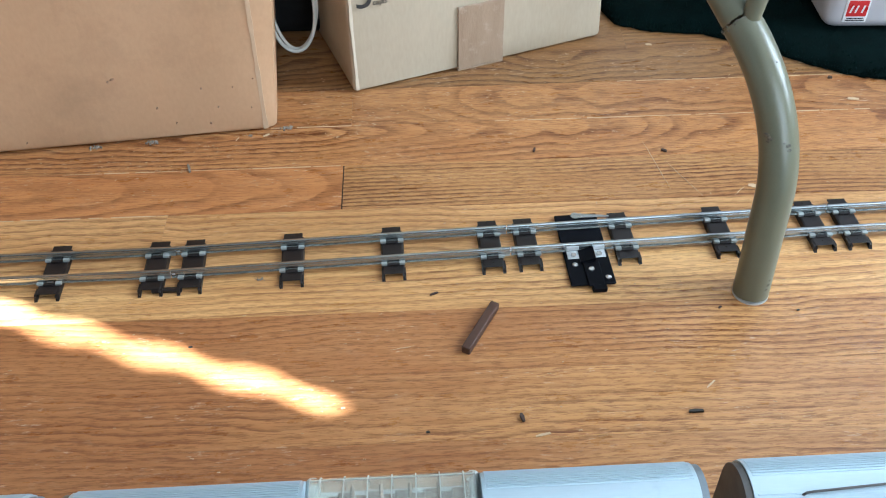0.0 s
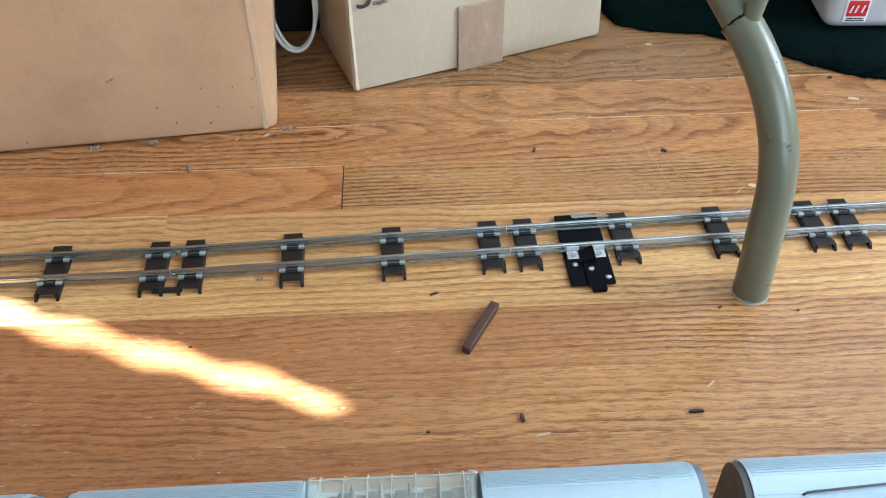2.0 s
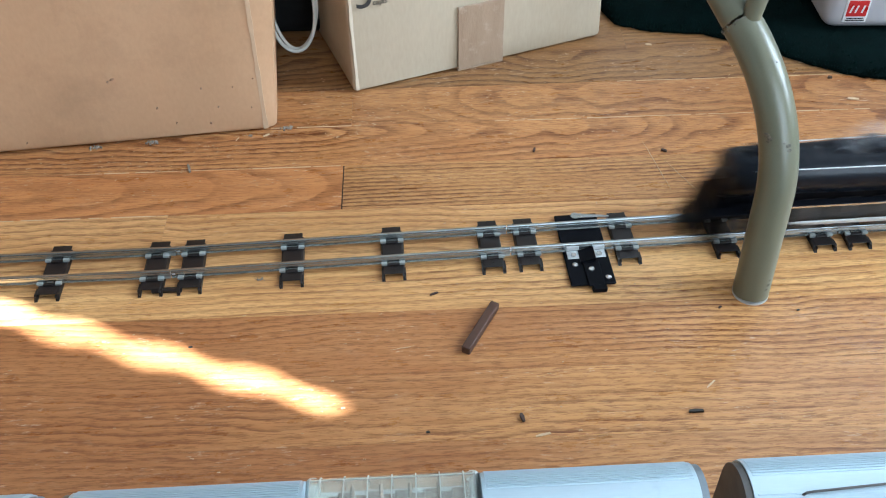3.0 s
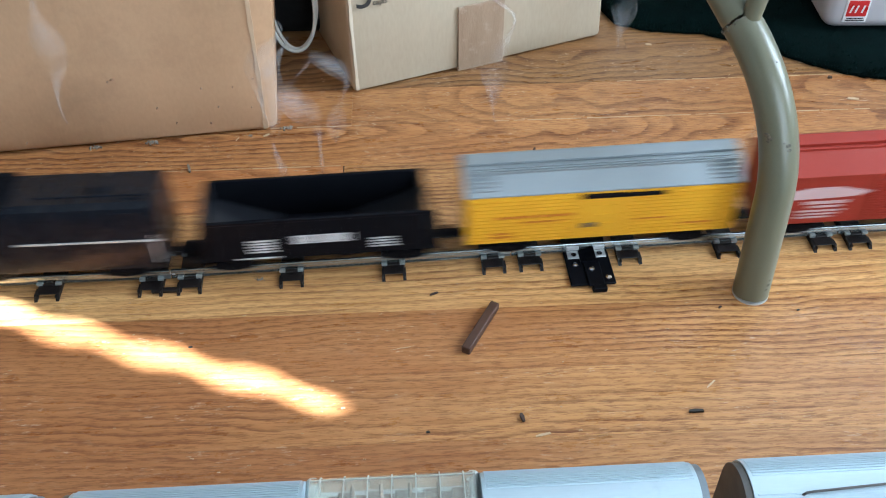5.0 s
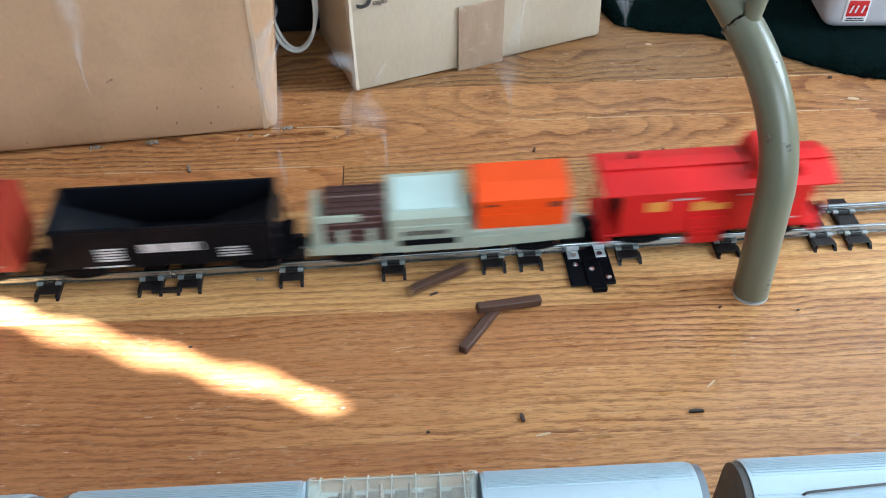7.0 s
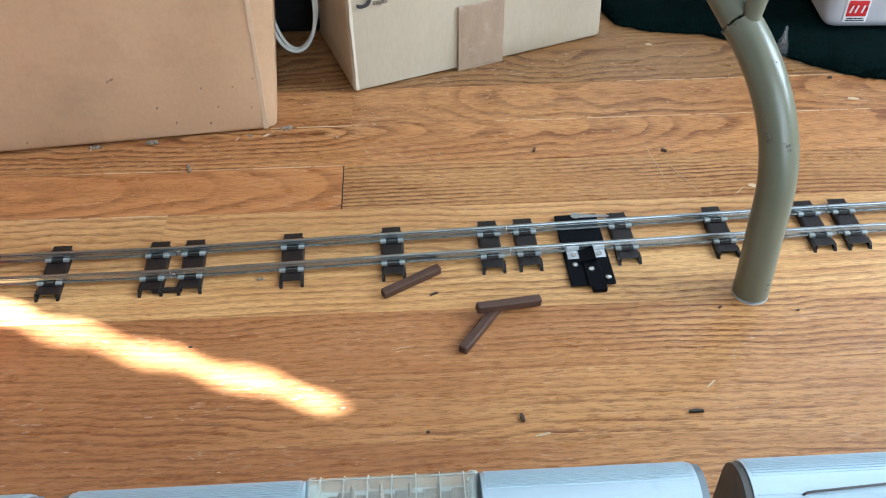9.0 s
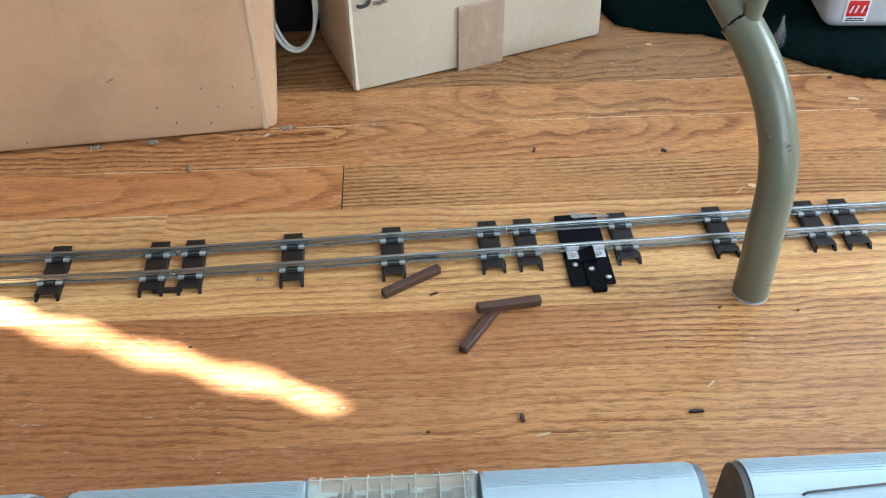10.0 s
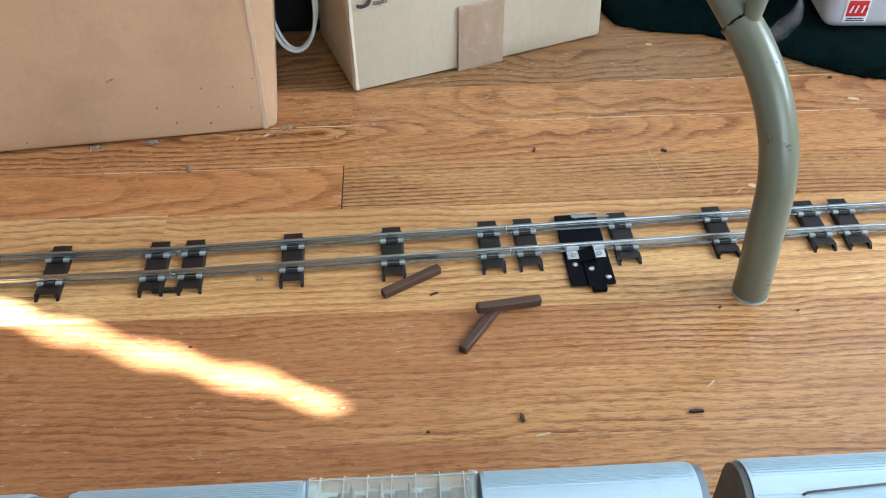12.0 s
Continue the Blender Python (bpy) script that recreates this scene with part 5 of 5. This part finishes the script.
def green_cloth():
    """Dark green pile throw with a lumpy body and an uneven lower edge."""
    bm = B()
    edge = [(0.186, 0.900), (0.205, 0.842), (0.240, 0.826), (0.290, 0.818), (0.335, 0.793), (0.375, 0.760), (0.410, 0.738), (0.447, 0.726), (0.50, 0.722), (0.60, 0.730), (0.75, 0.76)]
    n, m = 90, 26
    rows = []
    for i in range(n + 1):
        f = i / n * (len(edge) - 1)
        k = min(int(f), len(edge) - 2)
        g = f - k
        ex = edge[k][0] * (1 - g) + edge[k + 1][0] * g
        ey = edge[k][1] * (1 - g) + edge[k + 1][1] * g
        row = []
        for j in range(m + 1):
            q = j / m
            y = ey + q * (1.12 - ey)
            z = 0.003 + 0.011 * min(1, q * 9) ** 0.5
            z += 0.004 * noise.noise(Vector((ex * 20, y * 20, 0))) * min(1, q * 5)
            row.append(bm.verts.new((ex, y + 0.0025 * noise.noise(Vector((ex * 120, 0, 3))), z)))
        rows.append(row)
    for P, Q in zip(rows, rows[1:]):
        for j in range(m):
            bm.faces.new((P[j], P[j + 1], Q[j + 1], Q[j]))
    r = bmesh.ops.extrude_face_region(bm, geom=list(bm.faces))
    for v in r["geom"]:
        if isinstance(v, bmesh.types.BMVert):
            v.co.z = 0.0004
    rug = solo("green_rug", bm, GREEN, "dark green deep-pile rug lying crumpled on floor", "rug")
    rnd = random.Random(21)
    bm = B()
    for _ in range(2600):
        x = rnd.uniform(0.19, 0.62)
        q = rnd.random() ** 2 * 0.30
        ey = float(np.interp(x, [e[0] for e in edge], [e[1] for e in edge]))
        y = ey + q * (1.12 - ey)
        z = 0.002 + 0.011 * min(1, q * 9) ** 0.5
        w, l = rnd.uniform(0.0004, 0.0009), rnd.uniform(0.003, 0.007)
        tip = bm.verts.new((x + rnd.uniform(-0.004, 0.004), y - rnd.uniform(0.0, 0.005), z + l * rnd.uniform(0.3, 0.9)))
        foot = [bm.verts.new((x + w * math.cos(a), y + w * math.sin(a), z - 0.001)) for a in (0.3, 2.4, 4.5)]
        for i in range(3):
            bm.faces.new((foot[i], foot[(i + 1) % 3], tip))
    pile = part("pile", bm, GREEN_TUFT, rug, "matted green pile tufts")
    pile["kind"] = "stuff"
    return rug


green_cloth()


def grey_case():
    c = holder("computer_case", "light grey plastic computer case with small maker sticker", "computer case", Matrix.Translation((0.3980, 0.795, 0.0142)) @ Matrix.Rotation(radians(-3), 4, "Z"))
    bm = B()
    block(bm, 0, 0.20, 0, 0.30, 0.0, 0.36, 0.014, 5)
    part("shell", bm, GREY_CASE, c)
    bm = B()
    block(bm, 0.0165, 0.0395, -0.0012, 0.0006, 0.0105, 0.0385, 0.0005)
    st = part("sticker", bm, LABEL_W, c, "white-edged red square sticker")
    bm = B()
    block(bm, 0.0185, 0.0378, -0.0017, 0.0, 0.0168, 0.0335, 0.0003)
    part("sticker_field", bm, LABEL_R, st)
    bm = B()
    for x in (0.0208, 0.0256, 0.0318):
        prism(bm, [(x, 0.0210), (x + 0.0016, 0.0210), (x + 0.0032, 0.0285), (x + 0.0016, 0.0285)], -0.0022, -0.0015, "y")
    part("sticker_mark", bm, LABEL_W, st)
    bm = B()
    block(bm, 0.0192, 0.0372, -0.0017, 0.0, 0.0122, 0.0132)
    block(bm, 0.0200, 0.0364, -0.0017, 0.0, 0.0142, 0.0152)
    block(bm, 0.0192, 0.0372, -0.0017, 0.0, 0.0350, 0.0362)
    part("sticker_bar", bm, INK, st)


grey_case()


# ================= bent tube leg =================
def tube_stand():
    c = holder("tube_frame", "bent olive enamelled steel tube leg standing on floor", "furniture leg", pose(0, 0, 0))
    base, up = Vector((0.2386, 0.4640, 0.0015)), Vector((0.0216, 0.1377, 1)).normalized()
    hz = Vector((math.cos(2.14), math.sin(2.14), 0))
    hz = (hz - up * hz.dot(up)).normalized()
    hb, R = 0.0789, 0.1361
    pts = [base + up * hb * k / 8 for k in range(9)]
    a_end = 0.925
    for k in range(1, 25):
        a = a_end * k / 24
        pts.append(base + up * hb + R * (math.sin(a) * up + (1 - math.cos(a)) * hz))
    ring = pts[-1].copy()
    tan = (pts[-1] - pts[-2]).normalized()
    bm = B()
    sweep(bm, pts, 0.01285, 28)
    part("leg_tube", bm, OLIVE, c)
    ext = [ring + tan * 0.002, ring + tan * 0.03, ring + tan * 0.055 + Vector((0, 0, 0.010)), ring + tan * 0.07 + Vector((0, 0, 0.035)), ring + tan * 0.075 + Vector((0, 0, 0.10)), ring + tan * 0.075 + Vector((0, 0, 0.42))]
    bm = B()
    sweep(bm, ext, [0.0118, 0.0112, 0.0112, 0.0112, 0.0112, 0.0112], 24)
    part("upper_tube", bm, OLIVE, c)
    bm = B()
    sweep(bm, [ring + Vector((0.003, -0.006, 0.002)), ring + Vector((0.006, -0.004, 0.03)), ring + Vector((0.012, 0.0, 0.12)), ring + Vector((0.02, 0.004, 0.42))], [0.0055, 0.0075, 0.0095, 0.0095], 20)
    part("brace_tube", bm, OLIVE, c)
    bm = B()
    side = tan.cross(Vector((0, 0, 1))).normalized()
    upn = side.cross(tan)
    for k in range(64):
        a = 2 * math.pi * k / 64
        r = 0.0125 + random.uniform(-0.0004, 0.0006)
        bmesh.ops.create_icosphere(bm, subdivisions=1, radius=random.uniform(0.0004, 0.0010), matrix=Matrix.Translation(ring + r * (math.cos(a) * side + math.sin(a) * upn) + tan * random.uniform(-0.0022, 0.0022)))
    part("weld_bead", bm, WELD, c)
    bm = B()
    rod(bm, base + Vector((0, 0, -0.0013)), base + up * 0.0001, 0.0130, 28)
    part("end_rim", bm, CLIP, c, "bare worn metal rim")
    for (s, a, r) in ((0.130, 0.95, 0.0021), (0.128, 0.80, 0.0017), (0.126, 0.92, 0.0012), (0.122, -0.12, 0.0016), (0.119, -0.16, 0.0013), (0.124, 0.10, 0.0009), (0.172, -0.45, 0.0009), (0.010, -0.50, 0.0012), (0.014, -0.56, 0.0014), (0.018, -0.62, 0.0011)):
        th = max(0.0, (s - hb)) / R
        q = base + up * min(s, hb) + R * (math.sin(th) * up + (1 - math.cos(th)) * hz)
        tg = (math.cos(th) * up + math.sin(th) * hz).normalized()
        toward = Vector((0, -1, 0.7))
        toward = (toward - tg * toward.dot(tg)).normalized()
        sd = tg.cross(toward) * -1
        d = (toward * math.cos(a) + sd * math.sin(a)).normalized()
        bm = B()
        bmesh.ops.create_icosphere(bm, subdivisions=2, radius=r, matrix=Matrix.Translation(q + d * 0.01262) @ d.to_track_quat("Z", "Y").to_matrix().to_4x4() @ Matrix.Diagonal((1.3, 0.9, 0.3, 1)))
        part("scuff_mark", bm, SCUFF, c, "dark scuffs in the enamel")


tube_stand()


# ================= litter on the floor =================
def chip(x, y, l, w, h, ang, material, label, category="debris"):
    bm = B()
    prism(bm, [(-l / 2, -w * 0.4), (-l * 0.2, -w / 2), (l / 2, -w * 0.3), (l * 0.45, w * 0.4), (-l * 0.1, w / 2), (-l / 2, w * 0.2)], 0.0002, h, "z")
    return solo("debris", bm, material, label, category, pose(x, y, 0, 0, 0, ang), group="floor litter")


def lint(x, y, r):
    bm = B()
    for _ in range(34):
        bmesh.ops.create_icosphere(bm, subdivisions=1, radius=r * random.uniform(0.10, 0.26), matrix=Matrix.Translation((random.gauss(0, r * 0.55), random.gauss(0, r * 0.3), r * 0.22 + random.uniform(0, r * 0.15))))
    return solo("dust_clump", bm, LINT, "small grey dust clump on the floor", "dust", pose(x, y, 0), group="floor litter")


for a in ((0.100, 0.640, 0.0045, 0.0020, 0.002, 60, CHIP), (0.2113, 0.6331, 0.0050, 0.0022, 0.002, -40, CHIP), (-0.1942, 0.6306, 0.0105, 0.0022, 0.002, -75, LINT),
          (0.0614, 0.3608, 0.0062, 0.0026, 0.002, -80, CHIP), (0.1745, 0.3606, 0.0095, 0.0022, 0.002, -2, INK), (0.0079, 0.4743, 0.0065, 0.0016, 0.0012, 20, CHIP),
          (-0.163, 0.432, 0.003, 0.0014, 0.001, 10, INK), (0.435, 0.685, 0.006, 0.004, 0.003, 30, CHIP), (0.390, 0.735, 0.004, 0.003, 0.002, 0, CHIP),
          (0.213, 0.4505, 0.003, 0.0016, 0.001, 30, CHIP), (0.0, 0.353, 0.0025, 0.0016, 0.001, 0, INK), (0.268, 0.445, 0.002, 0.0012, 0.001, 0, INK)):
    chip(*a, "small dark chip lying on the floor")
for a in ((0.0734, 0.3475, 0.0100, 0.0018, 0.0008, 10, STRAW), (0.1895, 0.3824, 0.0085, 0.0012, 0.0008, 40, STRAW), (0.2755, 0.5828, 0.010, 0.0045, 0.0008, -25, STRAW),
          (0.232, 0.803, 0.006, 0.003, 0.001, -10, STRAW), (-0.055, 0.3745, 0.003, 0.0015, 0.0008, 0, STRAW), (0.40, 0.70, 0.010, 0.004, 0.001, -15, STRAW),
          (-0.133, 0.6745, 0.006, 0.0015, 0.001, 30, STRAW), (-0.158, 0.670, 0.005, 0.0012, 0.001, 60, STRAW)):
    chip(*a, "pale wood splinter lying on the floor")
for x, y, r in ((-0.2317, 0.668, 0.0048), (-0.1150, 0.6830, 0.0045), (-0.147, 0.6745, 0.0025), (-0.279, 0.664, 0.0040), (-0.121, 0.4955, 0.0025)):
    lint(x, y, r)

# ================= floor strips =================
STRIP_Y, STRIP_W = 0.57185, 0.05652
KNOWN_ENDS = {0: [-0.0632], -1: [-0.2025], 1: [0.4635], 2: [-0.0585], 3: [0.3170]}


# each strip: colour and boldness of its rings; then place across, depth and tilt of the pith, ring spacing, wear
# strips 2 to 5: shade near rug and boxes is painted into the tint
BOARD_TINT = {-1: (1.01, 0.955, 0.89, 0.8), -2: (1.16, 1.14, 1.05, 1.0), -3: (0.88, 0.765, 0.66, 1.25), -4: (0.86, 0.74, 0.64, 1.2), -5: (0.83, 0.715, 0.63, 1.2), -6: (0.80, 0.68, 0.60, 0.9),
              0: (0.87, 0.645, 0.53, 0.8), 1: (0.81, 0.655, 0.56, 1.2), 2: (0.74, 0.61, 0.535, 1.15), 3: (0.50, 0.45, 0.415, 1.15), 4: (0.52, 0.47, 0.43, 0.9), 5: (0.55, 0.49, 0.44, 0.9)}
BOARD_GRAIN = {-1: (-0.06, 0.050, 0.020, 0.0062, 0.7), -2: (0.075, 0.030, 0.010, 0.0066, 0.4), -3: (0.085, 0.040, 0.015, 0.0050, 1.0), -4: (-0.070, 0.050, 0.020, 0.0052, 0.9),
               -5: (0.070, 0.030, 0.020, 0.0046, 0.6), 0: (0.004, 0.020, 0.085, 0.0070, 0.9), 1: (0.016, 0.020, 0.110, 0.0058, 0.9), 2: (0.010, 0.030, -0.090, 0.0060, 1.3), 3: (0.030, 0.030, 0.060, 0.0054, 1.5)}


def floor_strips():
    cache = {}
    gap = 0.00004
    rnd, tones = random.Random(11), random.Random(4)
    k0 = int((RY0 - STRIP_Y) / STRIP_W) - 1
    k1 = int((RY1 - STRIP_Y) / STRIP_W) + 1
    for k in range(k0, k1):
        ends = [RX0]
        if k in KNOWN_ENDS:
            x = KNOWN_ENDS[k][0]
            ends += [x - 0.95, x, x + 1.05]
        elif -6 <= k < 0:
            ends += [-0.62 - 0.07 * (k % 3), 0.56 + 0.09 * (k % 2)]
        else:
            x = RX0 + rnd.uniform(0.3, 1.0)
            while x < RX1 - 0.3:
                ends.append(x)
                x += rnd.uniform(0.7, 1.3)
        ends.append(RX1)
        ends = [e for e in sorted(ends) if RX0 <= e <= RX1]
        for a, b in zip(ends, ends[1:]):
            if b - a < 0.02:
                continue
            key = round(b - a, 4)
            if key not in cache:
                bm = B()
                l, w, c = (b - a) / 2 - gap, STRIP_W / 2 - gap, 0.00012
                top = [(-l + c, -w + c), (l - c, -w + c), (l - c, w - c), (-l + c, w - c)]
                low = [(-l, -w), (l, -w), (l, w), (-l, w)]
                T = [bm.verts.new((u, v, 0)) for u, v in top]
                M = [bm.verts.new((u, v, -c)) for u, v in low]
                D = [bm.verts.new((u, v, -0.005)) for u, v in low]
                bm.faces.new(T)
                bm.faces.new(D[::-1])
                for P, Q in ((M, T), (D, M)):
                    for i in range(4):
                        bm.faces.new((P[i], P[(i + 1) % 4], Q[(i + 1) % 4], Q[i]))
                cache[key] = mesh_of("floor_strip", bm, OAK, soft=False)
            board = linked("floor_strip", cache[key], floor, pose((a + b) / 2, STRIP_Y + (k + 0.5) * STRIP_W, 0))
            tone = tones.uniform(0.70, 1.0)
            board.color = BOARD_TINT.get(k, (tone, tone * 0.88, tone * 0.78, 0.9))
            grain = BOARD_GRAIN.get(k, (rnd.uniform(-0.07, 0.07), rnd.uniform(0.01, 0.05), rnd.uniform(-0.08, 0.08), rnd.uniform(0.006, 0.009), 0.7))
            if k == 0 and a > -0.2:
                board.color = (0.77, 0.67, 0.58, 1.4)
                grain = (0.050, 0.020, 0.030, 0.0046, 0.6)
            board["pith_y"], board["pith_depth"], board["slope"], board["spacing"], board["worn"] = grain
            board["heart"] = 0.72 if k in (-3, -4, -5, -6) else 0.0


floor_strips()


def worn_seam(k, x0, x1, rnd):
    """Pale dust and bare wood along a strip joint, in broken lengths."""
    bm = B()
    x = x0
    y = STRIP_Y + k * STRIP_W
    while x < x1:
        l = rnd.uniform(0.01, 0.05)
        w = rnd.uniform(0.00015, 0.00055)
        block(bm, x, min(x + l, x1), y - w, y + w * 0.7, -0.0006, 0.00025)
        x += l + rnd.uniform(0.0, 0.007)
    ob = part("worn_seam", bm, STRAW, floor, "pale worn edge along a floor joint")
    ob["kind"] = "stuff"


bm = B()
block(bm, -0.0637, -0.0627, STRIP_Y + 0.0006, STRIP_Y + STRIP_W - 0.0006, -0.003, 0.0002)
part("open_joint", bm, SEAM, floor, "dark open end joint between two strips")
RND = random.Random(5)
for k, x0, x1 in ((0, -0.36, -0.202), (1, -0.30, -0.066), (2, -0.13, -0.05), (2, 0.07, 0.465), (3, 0.19, 0.45)):
    worn_seam(k, x0, x1, RND)
for xa, ya, xb, yb in ((0.1957, 0.6483, 0.2062, 0.5829), (0.2087, 0.6208, 0.2305, 0.5731), (0.2565, 0.5731, 0.2676, 0.5832), (-0.0244, 0.4226, -0.0067, 0.4258)):
    bm = B()
    a, b = Vector((xa, ya, 0.0001)), Vector((xb, yb, 0.0001))
    n = 14
    pts = [a.lerp(b, i / n) + Vector((RND.uniform(-1, 1), RND.uniform(-1, 1), 0)) * 0.0003 for i in range(n + 1)]
    sweep(bm, pts, [0.00008 + 0.00022 * math.sin(math.pi * i / n) for i in range(n + 1)], 5)
    part("scratch", bm, STRAW, floor, "thin pale scratch in the varnish")
bm = B()
for cx, cy, sx, sy, n in ((-0.25, 0.63, 0.08, 0.03, 90), (-0.08, 0.70, 0.05, 0.03, 90), (0.05, 0.70, 0.10, 0.03, 60), (0.25, 0.72, 0.12, 0.05, 60), (0.0, 0.40, 0.25, 0.06, 90), (0.1, 0.52, 0.2, 0.05, 40)):
    for _ in range(n):
        x, y, l, w = RND.gauss(cx, sx), RND.gauss(cy, sy), RND.uniform(0.0003, 0.0014), RND.uniform(0.00015, 0.00045)
        a = RND.uniform(-0.4, 0.4) if RND.random() < 0.7 else RND.uniform(0, 3)
        ca, sa = math.cos(a), math.sin(a)
        vs = [bm.verts.new((x + u * ca - v * sa, y + u * sa + v * ca, z)) for u, v, z in ((-l, -w, 0.0001), (l, -w, 0.0001), (l, w, 0.0001), (-l, w, 0.0001), (0, 0, 0.0005))]
        for i in range(4):
            bm.faces.new((vs[i], vs[(i + 1) % 4], vs[4]))
solo("dust_specks", bm, mat("dusty_fleck", (0.50, 0.35, 0.22), (0.42, 0.28, 0.16), rough=0.9), "pale dust specks and tiny scratches on oak floor", "dust", kind="stuff")


# ================= what moves =================
SPEEDS = [(0.0, 0.55), (2.0, 0.52), (3.0, 0.496), (4.0, 0.446), (4.9, 0.408), (5.3, 0.391), (5.8, 0.380), (6.3, 0.352), (6.8, 0.334), (7.2, 0.325), (8.0, 0.313), (8.8, 0.300), (12.0, 0.28)]


def train_at(t):
    """Place of the yellow car's front end along the line at t seconds."""
    ts = np.linspace(min(t, 5.5), max(t, 5.5), 60)
    v = np.interp(ts, [a for a, _ in SPEEDS], [b for _, b in SPEEDS])
    d = float(np.sum((v[1:] + v[:-1]) / 2 * np.diff(ts)))
    return -0.168 + (d if t < 5.5 else -d)


def lying(x0, y0, x1, y1, z0, z1=None, roll=0):
    """Pose of a log between two ends."""
    z1 = z0 if z1 is None else z1
    a, b = Vector((x0, y0, z0)), Vector((x1, y1, z1))
    d = b - a
    return Matrix.Translation((a + b) / 2) @ Matrix.Rotation(math.atan2(d.y, d.x), 4, "Z") @ Matrix.Rotation(-math.atan2(d.z, math.hypot(d.x, d.y)), 4, "Y") @ Matrix.Rotation(radians(roll), 4, "X")


def motions():
    times = [k * 0.1 for k in range(121)]
    for car, off in TRAIN:
        reach = 0.075 if car.name.startswith("toy_loco") else 0.062
        walk(car, [(t, car_pose(train_at(t) + off, reach)) for t in times])

    def aboard(t, dx, z):
        return car_pose(train_at(t) + 0.7205, 0.062) @ pose(dx, 0.0, z)
    r = 0.0032
    rest1 = lying(0.0284, 0.4180, 0.0508, 0.4575, r)
    moved = lying(0.0262, 0.4180, 0.0530, 0.4560, r)
    walk(LOGS[0], [(0.0, rest1), (6.8, rest1), (6.9, moved), (12.0, moved)])
    rows = [(t, aboard(t, -0.016, 0.0195)) for t in times if t < 6.75]
    rows += [(6.8, lying(0.0570, 0.4740, 0.0985, 0.4995, 0.012, 0.016)), (6.9, lying(0.0435, 0.4535, 0.0880, 0.4650, 0.0115, 0.009)), (7.0, lying(0.0385, 0.4500, 0.0835, 0.4612, 0.0098, r + 0.0004)),
             (12.0, lying(0.0385, 0.4500, 0.0835, 0.4612, 0.0098, r + 0.0004))]
    walk(LOGS[1], rows)
    rows = [(t, aboard(t, -0.016, 0.0272 if t < 6.75 else 0.0195)) for t in times if t < 6.95]
    end = lying(-0.0290, 0.4735, 0.0125, 0.4975, r)
    rows += [(7.0, lying(-0.0090, 0.4730, 0.0340, 0.4940, 0.0055, 0.0075)), (7.1, end), (12.0, end)]
    walk(LOGS[2], rows)

    # smoke leaves the stack, hangs over the track and drifts off
    paths = [(3.75, 0, (-0.105, 0.560, 0.035)), (3.95, 0, (-0.022, 0.565, 0.040)), (4.15, 0, (-0.235, 0.575, 0.120)),
             (3.35, 0, (0.190, 0.730, 0.050)), (3.15, 0, (0.284, 0.620, -0.010)), (3.55, 0, (0.070, 0.560, 0.095)),
             (3.80, 0, (-0.128, 0.660, 0.030)), (3.70, 0, (-0.060, 0.640, 0.020))]
    for (t0, _, away), w in zip(paths, WISPS):
        rows = []
        start = None
        for t in times:
            boiler = car_pose(train_at(min(t, t0)) - 0.574, 0.075) @ pose(-0.085, 0, 0.050, 0, 80, 0)
            if t <= t0:
                rows.append((t, boiler))
                start = boiler
            else:
                f = 1 - math.exp(-(t - t0) * 1.1)
                q = start.translation.lerp(Vector(away), f) + Vector((0.006 * math.sin(t * 1.3 + t0), 0.0, 0.05 * f * (1 - f) + 0.010 * max(0, t - t0 - 3.0) + (0.16 if t0 > 3.3 else 0.0) * max(0, t - t0 - 3.5) ** 2))
                rows.append((t, Matrix.Translation(q) @ Euler((0, radians(80) * max(0.0, 1 - (t - t0) / 0.4), 0.35 * (t - t0))).to_matrix().to_4x4()))
        walk(w, rows)


motions()
